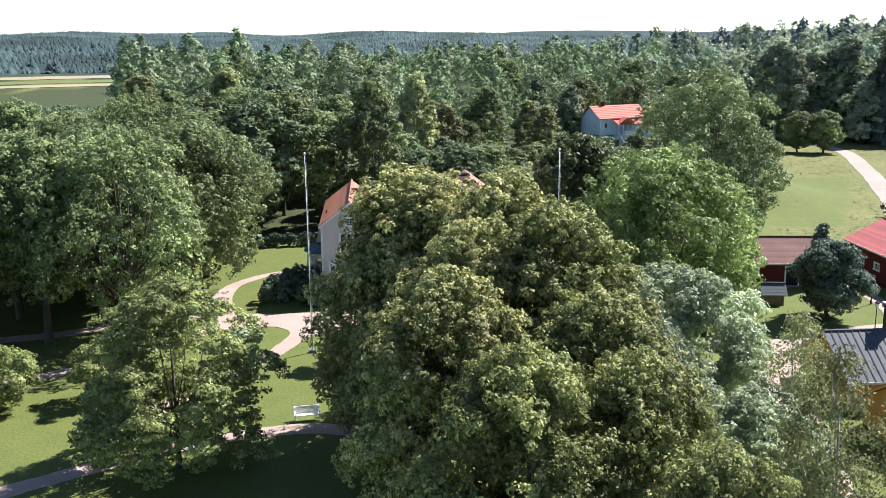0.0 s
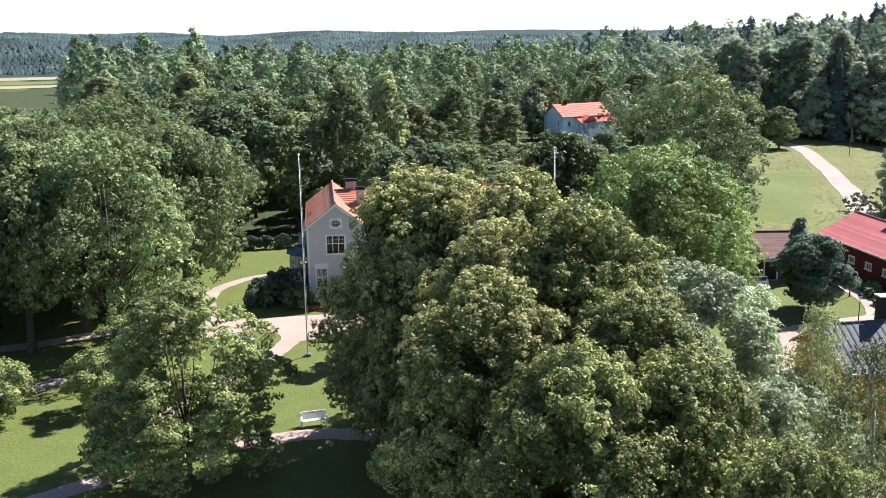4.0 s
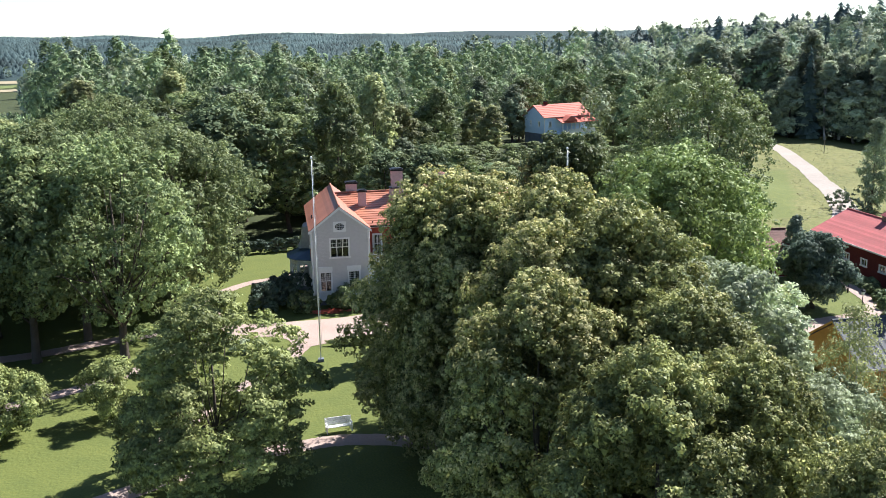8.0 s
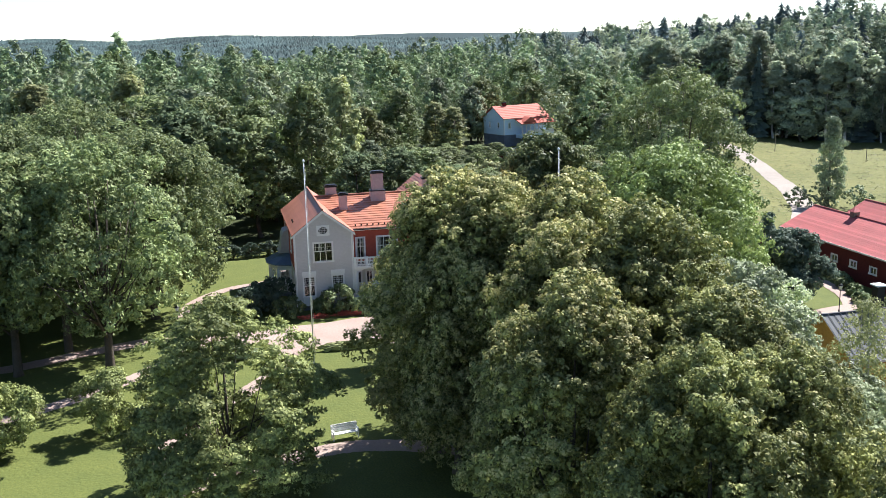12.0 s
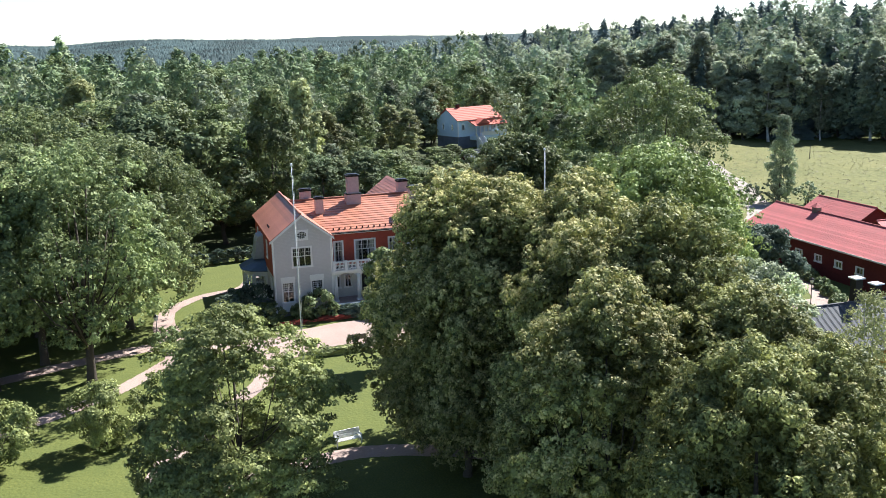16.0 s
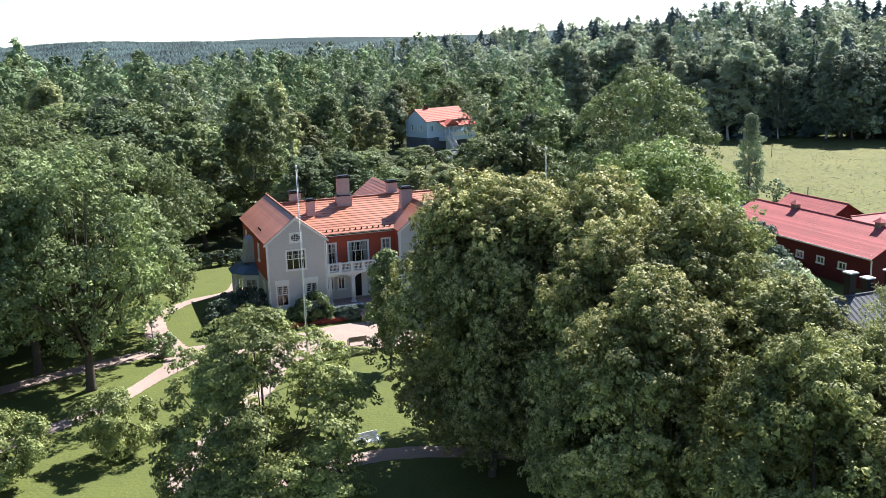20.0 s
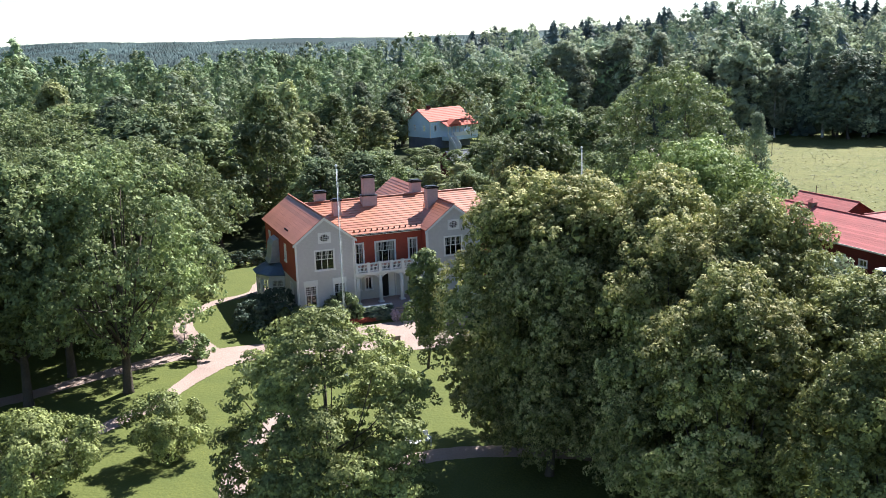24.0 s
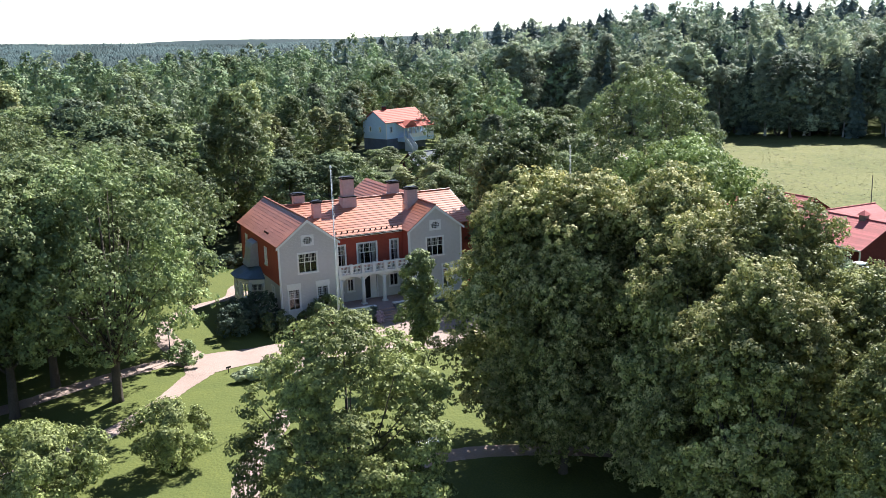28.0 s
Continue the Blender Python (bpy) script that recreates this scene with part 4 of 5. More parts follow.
pasture_tufts(7000, 91)


# ---- building helpers ----
def wall(parent, name, x0, x1, z0, z1, y0, y1, holes, mat, label=""):
    """A wall of real thickness along x with openings cut through it."""
    xs = sorted({x0, x1, *(h[0] for h in holes), *(h[1] for h in holes)})
    zs = sorted({z0, z1, *(h[2] for h in holes), *(h[3] for h in holes)})
    fm = Form()
    for a, b in zip(xs, xs[1:]):
        run = None
        for c, d in zip(zs, zs[1:]):
            if any(h[0] <= a and b <= h[1] and h[2] <= c and d <= h[3] for h in holes):
                if run:
                    fm.box(a, y0, run[0], b, y1, run[1])
                run = None
            else:
                run = (run[0], d) if run else (c, d)
        if run:
            fm.box(a, y0, run[0], b, y1, run[1])
    return part(name, fm, mat, parent, label)


def window(parent, x0, x1, z0, z1, y, cols=3, rows=4, m=None, casing=0.13, curtain=False, cross=0.45, name="window", mat=None):
    """Casing, glazing bars and glass in an opening; the outside is towards -y. m turns the whole window."""
    mat = mat or WHITE
    fm = Form()
    fm.box(x0 - 0.04, y - 0.05, z0 - 0.04, x0 + casing, y + 0.12, z1 + 0.04).box(x1 - casing, y - 0.05, z0 - 0.04, x1 + 0.04, y + 0.12, z1 + 0.04)
    fm.box(x0 + casing, y - 0.05, z1 - casing, x1 - casing, y + 0.12, z1 + 0.04)
    w = part(name, fm, mat, parent, "white casing")
    part("sill", Form().box(x0 - 0.08, y - 0.11, z0 - 0.09, x1 + 0.08, y + 0.1, z0 + casing * 0.6), mat, w)
    a, b, c, d = x0 + casing, x1 - casing, z0 + casing * 0.6, z1 - casing
    part("pane", Form().box(a, y + 0.075, c, b, y + 0.085, d), GLASS, w)
    for i in range(1, cols):
        x = a + (b - a) * i / cols
        part("mullion", Form().box(x - 0.035, y + 0.02, c, x + 0.035, y + 0.07, d), mat, w)
    if cross:
        zt = d - (d - c) * cross
        part("transom", Form().box(a, y + 0.015, zt - 0.035, b, y + 0.068, zt + 0.035), mat, w)
        bars = Form()
        for i in range(1, rows):
            z = zt + (d - zt) * i / rows
            bars.box(a, y + 0.03, z - 0.012, b, y + 0.066, z + 0.012)
        for i in range(cols * 2):
            x = a + (b - a) * (i + 0.5) / (cols * 2) if cols < 3 else a + (b - a) * (2 * i + 1) / (cols * 4)
            bars.box(x - 0.012, y + 0.032, zt, x + 0.012, y + 0.064, d)
        part("glazing_bars", bars, mat, w)
    if curtain:
        part("curtain", Form().box(a, y + 0.22, c, a + (b - a) * 0.2, y + 0.25, d).box(b - (b - a) * 0.2, y + 0.22, c, b, y + 0.25, d), CURTAIN, w, "pale curtains")
    if m:
        for o in (w, *w.children):
            o.data.transform(m)
    return w


def slope(parent, p0, along, up, mat, courses, thick=0.03, name="roof_slope", trim=None, overlap=1.12, cut=None):
    """A roof slope in lapped courses. p0: eave corner, along: eave vector, up: vector from eave to ridge. cut(s): start and end shares of the course at share s of the height."""
    p0, along, up = Vector(p0), Vector(along), Vector(up)
    nrm = along.cross(up).normalized()
    if nrm.z < 0:
        nrm.negate()
    base = part(name, Form().prism([p0, p0 + along, p0 + along + up, p0 + up] if not cut else [p0 + along * cut(0)[0], p0 + along * cut(0)[1], p0 + along * cut(1)[1] + up, p0 + along * cut(1)[0] + up], -nrm * 0.1), trim or mat, parent)
    h = up / courses
    for i in range(courses):
        s0, s1 = cut(i / courses) if cut else (0, 1)
        a, b = p0 + along * s0 + h * i, p0 + along * s1 + h * i
        t0, t1 = cut(min(1, (i + overlap) / courses)) if cut else (0, 1)
        k = min(overlap, courses - i) if i == courses - 1 else overlap
        c, d = p0 + along * t1 + h * (i + min(k, 1.0 if i == courses - 1 else k)), p0 + along * t0 + h * (i + min(k, 1.0 if i == courses - 1 else k))
        lo, hi = nrm * (thick + 0.025), nrm * 0.012
        fm = Form()
        fm.v = [tuple(q) for q in (a + nrm * 0.004, b + nrm * 0.004, c + nrm * 0.004, d + nrm * 0.004, a + lo, b + lo, c + hi, d + hi)]
        fm.f = [(3, 2, 1, 0), (4, 5, 6, 7), (0, 1, 5, 4), (1, 2, 6, 5), (2, 3, 7, 6), (3, 0, 4, 7)]
        part("tile_course", fm, mat, base)
    return base


def chimney(parent, x, y, z0, z1, w, d, mat=None, collar=True):
    fm = Form().box(x - w / 2, y - d / 2, z0, x + w / 2, y + d / 2, z1 - 0.28)
    c = part("chimney", fm, mat or CHIMNEY, parent, "pink plastered chimney")
    if collar:
        part("collar", Form().box(x - w / 2 - 0.09, y - d / 2 - 0.09, z0 + (z1 - z0) * 0.3, x + w / 2 + 0.09, y + d / 2 + 0.09, z0 + (z1 - z0) * 0.3 + 0.16), mat or CHIMNEY, c)
    part("cap", Form().box(x - w / 2 - 0.1, y - d / 2 - 0.1, z1 - 0.28, x + w / 2 + 0.1, y + d / 2 + 0.1, z1 - 0.1).box(x - w / 2 + 0.05, y - d / 2 + 0.05, z1 - 0.1, x + w / 2 - 0.05, y + d / 2 - 0.05, z1), BLACK, c, "dark metal cap")
    return c


# ---- the manor house ----
def manor():
    h = thing("manor_house", Matrix(), "grey and red wooden manor house with red tiled roof", "house")
    EZ, AZ, FL = 8.0, 10.46, 0.5      # eaves, ridge, top of the footing

    def wing(x0):
        x1, xm = x0 + 6.4, x0 + 3.2
        wins = [(x0 + 2.09, x0 + 4.14, 5.07, 7.12), (x0 + 0.92, x0 + 2.2, 1.45, 3.62), (x0 + 3.88, x0 + 5.16, 1.45, 3.62)]
        wall(h, "front_wall", x0 + 0.25, x1 - 0.25, FL, EZ - 0.1, 0.0, 0.25, wins, GREY_PAINT, "grey boarded gable front")
        ov = (xm - 0.62, xm + 0.62, 7.82, 8.82)
        zr = lambda x: AZ - 0.12 - abs(x - xm) * (AZ - EZ) / 3.2
        g = Form()
        g.prism([(x0 + 0.25, 0, EZ - 0.1), (ov[0], 0, EZ - 0.1), (ov[0], 0, zr(ov[0])), (x0 + 0.25, 0, zr(x0 + 0.25))], (0, 0.25, 0))
        g.prism([(ov[1], 0, EZ - 0.1), (x1 - 0.25, 0, EZ - 0.1), (x1 - 0.25, 0, zr(x1 - 0.25)), (ov[1], 0, zr(ov[1]))], (0, 0.25, 0))
        g.prism([(ov[0], 0, ov[3]), (ov[1], 0, ov[3]), (ov[1], 0, zr(ov[1])), (xm, 0, zr(xm)), (ov[0], 0, zr(ov[0]))], (0, 0.25, 0))
        part("gable_wall", g, GREY_PAINT, h, "grey boarded gable")
        window(h, *wins[0], 0.0, 3, 2)
        for wn_ in wins[1:]:
            w = window(h, *wn_, 0.0, 2, 4)
            part("head_panel", Form().box(wn_[0] - 0.08, -0.06, 3.66, wn_[1] + 0.08, -0.003, 4.12), WHITE, w)
            part("apron_panel", Form().box(wn_[0] - 0.05, -0.05, FL + 0.02, wn_[1] + 0.05, -0.003, 1.35), WHITE, w)
        # oval light in a square white panel
        ring_ = Form()
        n = 24
        for i in range(n):
            a0, a1 = 2 * math.pi * i / n, 2 * math.pi * (i + 1) / n

            def sq(a):
                c, s = math.cos(a), math.sin(a)
                k = 1 / max(abs(c), abs(s))
                return (xm + 0.66 * c * k, -0.05, 8.32 + 0.54 * s * k)
            e = lambda a: (xm + 0.48 * math.cos(a), -0.05, 8.32 + 0.36 * math.sin(a))
            ring_.prism([e(a0), e(a1), sq(a1), sq(a0)], (0, 0.12, 0))
        o = part("oval_window", ring_, WHITE, h, "white panel with an oval light")
        part("pane", Form().box(xm - 0.55, 0.09, 7.9, xm + 0.55, 0.1, 8.74), GLASS, o)
        for i in range(-2, 3):
            part("glazing_bar", Form().box(xm + i * 0.17 - 0.014, 0.02, 7.95, xm + i * 0.17 + 0.014, 0.06, 8.69), WHITE, o)
        for i in (-1, 0, 1):
            part("glazing_bar", Form().box(xm - 0.48, 0.021, 8.32 + i * 0.18 - 0.014, xm + 0.48, 0.058, 8.32 + i * 0.18 + 0.014), WHITE, o)
        # white corner boards, barge boards
        for x in (x0 + 0.25, x1 - 0.25):
            part("corner_board", Form().box(x - 0.1, -0.03, FL, x + 0.1, 0.02, EZ - 0.15), WHITE, h)
        for s in (-1, 1):
            e0, e1 = Vector((xm + s * 3.28, -0.3, EZ - 0.1)), Vector((xm, -0.3, AZ - 0.02))
            part("barge_board", Form().prism([e0, e1, e1 - Vector((0, 0, 0.3)), e0 - Vector((0, 0, 0.24))], (0, 0.06, 0)), WHITE, h)
        part("footing", Form().box(x0 + 0.3, 0.05, -0.2, x1 - 0.3, 0.4, FL), STONE, h, "dark blue-grey stone footing")
        part("base_board", Form().box(x0 + 0.2, -0.07, FL - 0.02, x1 - 0.2, -0.003, FL + 0.16), WHITE, h)
        for s, p0 in ((-1, x0), (1, x1)):
            slope(h, (p0, -0.28, EZ), (0, 15.8 if x0 == 0 else 8.6, 0), (xm - p0, 0, AZ - EZ), TILE, 11, 0.012)
        part("ridge_cap", Form().tube([(xm, -0.28, AZ + 0.07), (xm, 15.5 if x0 == 0 else 8.3, AZ + 0.07)], [0.11, 0.11], 8), TILE, h)

    wing(0.0)
    wing(13.87)
    # side walls of the wings
    def side(x, ya, yb, z0, z1, mat, label, holes=()):
        """Wall along y at x, thickness 0.25 towards the inside of the house (+x)."""
        w = wall(h, "side_wall", ya, yb, z0, z1, 0.0, 0.25, list(holes), mat, label)
        w.data.transform(Matrix(((0, 1, 0, x), (1, 0, 0, 0), (0, 0, 1, 0), (0, 0, 0, 1))))
        w.data.flip_normals()
        return w
    turn = lambda x: Matrix(((0, 1, 0, x), (1, 0, 0, 0), (0, 0, 1, 0), (0, 0, 0, 1)))
    lw = [(4.4, 5.3, 5.3, 7.1), (12.2, 13.1, 5.3, 7.1)]
    side(0.25, 0.25, 15.2, 4.0, EZ, RED_PAINT, "red boarded upper wall", lw)
    side(0.25, 0.25, 15.2, FL, 4.0, GREY_PAINT, "grey boarded lower wall", [(2.2, 3.3, 1.6, 3.5)])
    for a in lw:
        window(h, *a, 0.25, 2, 3, m=Matrix(((0, 1, 0, 0), (1, 0, 0, 0), (0, 0, 1, 0), (0, 0, 0, 1))))
    window(h, 2.2, 3.3, 1.6, 3.5, 0.25, 2, 3, m=Matrix(((0, 1, 0, 0), (1, 0, 0, 0), (0, 0, 1, 0), (0, 0, 0, 1))))
    part("footing", Form().box(0.3, 0.4, -0.2, 0.6, 15.2, FL), STONE, h)
    side(5.9, 0.25, 1.8, 4.2, EZ, RED_PAINT, "red boarded return wall")
    side(5.9, 0.25, 1.8, FL, 4.2, GREY_PAINT, "grey return wall")
    side(14.12, 0.25, 1.8, 4.2, EZ, RED_PAINT, "red boarded return wall")
    side(14.12, 0.25, 1.8, FL, 4.2, GREY_PAINT, "grey return wall")
    side(19.77, 0.25, 1.8, FL, EZ, GREY_PAINT, "grey side wall")
    side(22.3, 2.05, 14.8, FL, EZ, RED_PAINT, "red boarded end wall")
    part("back_wall", Form().box(0.25, 14.95, 0, 22.55, 15.2, EZ), RED_PAINT, h)
    part("front_wall", Form().box(20.02, 1.8, FL, 22.55, 2.05, EZ), RED_PAINT, h)
    part("floor_slab", Form().box(0.5, 0.25, 4.2, 22.3, 14.9, 4.4), DARK, h)
    part("inner_partition", Form().box(0.5, 4.2, FL, 5.9, 4.3, EZ).box(5.9, 6, FL, 20, 6.1, EZ).box(14.2, 4.2, FL, 19.7, 4.3, EZ), DARK, h)
    # main front between the wings
    up = [(6.75, 7.75, 4.75, 7.0), (8.95, 11.2, 4.75, 7.0), (12.6, 13.6, 4.75, 7.0)]
    wall(h, "front_wall", 6.15, 14.12, 4.3, EZ, 1.8, 2.05, up, RED_PAINT, "red boarded upper front")
    for a in up:
        window(h, *a, 1.8, 3 if a[1] - a[0] > 2 else 2, 2, cross=0.45, curtain=True)
    lo = [(6.5, 7.3, 2.0, 3.4), (7.7, 8.5, 2.0, 3.4), (9.55, 11.0, 1.05, 3.55), (12.4, 13.5, 2.0, 3.4)]
    wall(h, "porch_wall", 6.15, 14.12, FL, 4.1, 1.8, 2.05, lo, CREAM, "pale plastered wall under the balcony")
    for a in (lo[0], lo[1], lo[3]):
        window(h, *a, 1.8, 2, 3, cross=0.0)
    d = part("front_door", Form().box(9.6, 1.86, 1.05, 10.25, 1.94, 3.5), BLACK, h, "dark open doorway leaf")
    part("door_leaf", Form().box(10.3, 1.84, 1.05, 10.98, 1.9, 3.5), WHITE, h, "white panelled door leaf")
    part("door_frame", Form().box(9.45, 1.7, 1.05, 9.56, 1.84, 3.62).box(11.0, 1.7, 1.05, 11.1, 1.84, 3.62).box(9.45, 1.7, 3.62, 11.1, 1.84, 3.74), WHITE, h)
    slope(h, (3.2, 1.3, EZ), (13.87, 0, 0), (0, 7.0, AZ - EZ), TILE, 15, cut=lambda s: ((3.2 - 3.2 * s) / 13.87, (10.67 + 3.2 * s) / 13.87))
    slope(h, (17.07, 1.35, EZ), (5.78, 0, 0), (0, 6.95, AZ - EZ), TILE, 15, cut=lambda s: (3.2 * (1 - s) / 5.78, 1.0))
    slope(h, (22.85, 15.6, EZ), (-22.8, 0, 0), (0, -7.3, AZ - EZ), TILE, 12, cut=lambda s: (0, (16.45 + 3.2 * s) / 22.8))
    part("ridge_cap", Form().tube([(3.2, 8.3, AZ + 0.08), (22.85, 8.3, AZ + 0.08)], [0.11, 0.11], 8), TILE, h)
    part("end_gable", Form().prism([(22.55, 1.8, EZ), (22.55, 15.2, EZ), (22.55, 8.3, AZ - 0.1)], (-0.25, 0, 0)), RED_PAINT, h)
    part("barge_board", Form().prism([(22.87, 1.3, EZ - 0.1), (22.87, 8.3, AZ), (22.87, 8.3, AZ - 0.28), (22.87, 1.3, EZ - 0.36)], (0.05, 0, 0)), WHITE, h)
    # roof of the wing at the back
    for s in (-1, 1):
        slope(h, (17.4 + s * 3.2, 8.5, EZ + 0.35), (0, 12.0, 0), (-s * 3.2, 0, AZ - EZ), TILE, 10)
    part("eave_board", Form().box(6.4, 1.26, EZ - 0.2, 13.87, 1.32, EZ - 0.01), WHITE, h)
    g = part("gutter", Form().tube([(6.3, 1.2, EZ - 0.06), (13.9, 1.2, EZ - 0.06)], [0.07, 0.07], 6), BLACK, h)
    for i in range(12):
        part("snow_stop", Form().box(6.75 + i * 0.62, 1.75, EZ + 0.2, 6.87 + i * 0.62, 1.85, EZ + 0.4), BLACK, h)
    for i in range(4):
        part("snow_stop", Form().box(0.5, 4.6 + i * 0.4, EZ + 0.4, 0.62, 4.7 + i * 0.4, EZ + 0.62), BLACK, h)
    for x, y in ((0.18, -0.1), (6.22, -0.1), (13.95, -0.1)):
        part("downpipe", Form().tube([(x, y, EZ - 0.2), (x, y, 4.6), (x + 0.1, y, 4.2), (x + 0.1, y, 0.3)], [0.06] * 4, 7), WHITE, h, "white downpipe")
    # balcony on columns
    b = part("balcony", Form().box(6.2, -0.15, 4.02, 14.1, 1.8, 4.3), WHITE, h, "white balcony over the porch")
    part("cornice", Form().box(6.1, -0.28, 4.12, 14.0, -0.15, 4.34), WHITE, b)
    part("hand_rail", Form().box(6.25, -0.18, 5.12, 13.9, 0.02, 5.24), WHITE, b)
    part("bottom_rail", Form().box(6.25, -0.16, 4.42, 13.9, 0.0, 4.5), WHITE, b)
    for i in range(7):
        x = 6.35 + i * 1.235
        part("post", Form().box(x - 0.15, -0.23, 4.34, x + 0.15, 0.07, 5.3), WHITE, b)
    for i in range(6):
        for j in range(6):
            x = 6.62 + i * 1.235 + j * 0.14
            part("baluster", Form().box(x - 0.025, -0.11, 4.5, x + 0.025, -0.05, 5.12), WHITE, b)
        part("lattice_bar", Form().box(6.5 + i * 1.235, -0.105, 4.78, 7.43 + i * 1.235, -0.055, 4.84), WHITE, b)
    for x in (6.5, 8.9, 11.2, 13.6):
        c = part("column", Form().tube([(x, 0.15, 1.12), (x, 0.15, 2.5), (x, 0.15, 3.85)], [0.2, 0.19, 0.16], 16), WHITE, h, "white round porch column")
        smooth(c)
        part("capital", Form().box(x - 0.25, -0.1, 3.85, x + 0.25, 0.4, 4.02), WHITE, c)
        part("plinth", Form().box(x - 0.26, -0.11, 0.98, x + 0.26, 0.41, 1.12), WHITE, c)
    # arches between the columns
    for xa, xb in ((6.7, 8.7), (9.1, 11.0), (11.4, 13.4)):
        a = Form()
        for i in range(10):
            t0, t1 = i / 10, (i + 1) / 10
            f = lambda t: 3.55 + 0.42 * math.sin(math.pi * t) ** 0.6
            a.prism([(xa + (xb - xa) * t0, 0.05, f(t0)), (xa + (xb - xa) * t1, 0.05, f(t1)), (xa + (xb - xa) * t1, 0.05, 4.02), (xa + (xb - xa) * t0, 0.05, 4.02)], (0, 0.15, 0))
        part("arch", a, WHITE, h)
    # terrace, parapet and steps
    part("terrace", Form().box(6.4, -2.2, -0.2, 14.0, 1.8, 0.98), STEP, h, "granite porch terrace")
    for xa, xb in ((6.3, 9.2), (11.2, 13.9)):
        pw = part("parapet", Form().box(xa, -2.3, -0.2, xb, -2.05, 1.25), STONE, h)
        part("coping", Form().box(xa - 0.06, -2.38, 1.25, xb + 0.06, -1.97, 1.36), WHITE, pw, "white coping")
    for i in range(5):
        part("step", Form().box(9.25, -4.2 + i * 0.4, -0.2, 11.15, -2.2, 0.196 * (i + 1) - 0.002), STEP, h, "granite step")
    for x in (9.05, 11.35):
        part("step_cheek", Form().box(x - 0.18, -3.9, -0.2, x + 0.18, -2.3, 0.75), STEP, h)
    # bay on the west side with its blue-grey metal roof
    poly = [(0.25, 6.2), (-1.2, 6.9), (-1.9, 8.2), (-1.9, 10.2), (-1.2, 11.5), (0.25, 12.2)]
    bay = part("bay", Form().prism([(x, y, FL) for x, y in poly], (0, 0, 0.75)), GREY_PAINT, h, "grey five-sided bay")
    part("footing", Form().prism([(x * 0.97 + 0.02, y, -0.2) for x, y in poly], (0, 0, 0.7)), STONE, bay)
    part("entablature", Form().prism([(x, y, 3.05) for x, y in poly], (0, 0, 0.5)), WHITE, bay)
    for (xa, ya), (xb, yb) in zip(poly, poly[1:]):
        p, q = Vector((xa, ya, 0)), Vector((xb, yb, 0))
        L, e = (q - p).length, (q - p).normalized()
        mt = Matrix(((e.x, e.y, 0, p.x), (e.y, -e.x, 0, p.y), (0, 0, 1, 0), (0, 0, 0, 1)))
        window(bay, 0.16, L - 0.16, 1.35, 3.0, 0.02, 2, 2, m=mt, casing=0.1)
        part("corner_post", Form().box(xa - 0.12, ya - 0.12, FL, xa + 0.12, ya + 0.12, 3.1), WHITE, bay)
    rf = Form()
    for (xa, ya), (xb, yb) in zip(poly, poly[1:]):
        o = lambda x, y: (x * 1.2 - 0.05, 9.2 + (y - 9.2) * 1.12, 3.55)
        tpt = lambda x, y: (0.25 + (x - 0.25) * 0.28, 9.2 + (y - 9.2) * 0.6, 4.5)
        rf.prism([o(xa, ya), o(xb, yb), tpt(xb, yb), tpt(xa, ya)], (0, 0, -0.06))
    rf.prism([(0.25 + (x - 0.25) * 0.28, 9.2 + (y - 9.2) * 0.6, 4.44) for x, y in poly], (0, 0, 0.06))
    part("bay_roof", rf, BLUE_METAL, bay, "blue-grey metal bay roof")
    # tall curved hood over the bay
    hood = Form()
    prof = [(-0.95, 4.5), (-0.72, 4.9), (-0.6, 5.6), (-0.52, 6.4), (-0.3, 6.9), (0.25, 7.1), (0.25, 4.5)]
    hood.prism([(x, 8.0, z) for x, z in prof], (0, 2.4, 0))
    part("curved_hood", hood, PALE_METAL, h, "pale curved metal hood on the side wall")
    chimney(h, 10.15, 7.2, 11.0, 13.2, 1.25, 0.9, collar=False)
    part("chimney_foot", Form().box(9.35, 6.6, 9.4, 10.95, 7.8, 11.0), CHIMNEY, h, "broad plastered chimney foot")
    part("chimney_ledge", Form().box(9.3, 6.55, 11.0, 11.0, 7.85, 11.08), BLACK, h)
    chimney(h, 6.1, 5.6, 8.8, 11.25, 0.85, 0.75, collar=False)
    chimney(h, 5.2, 8.9, 9.8, 11.7, 1.2, 0.8, collar=False)
    chimney(h, 16.2, 9.0, 9.8, 12.0, 1.1, 0.9)
    chimney(h, 16.35, 4.4, 9.2, 11.9, 1.2, 0.9)
    return h


manor()


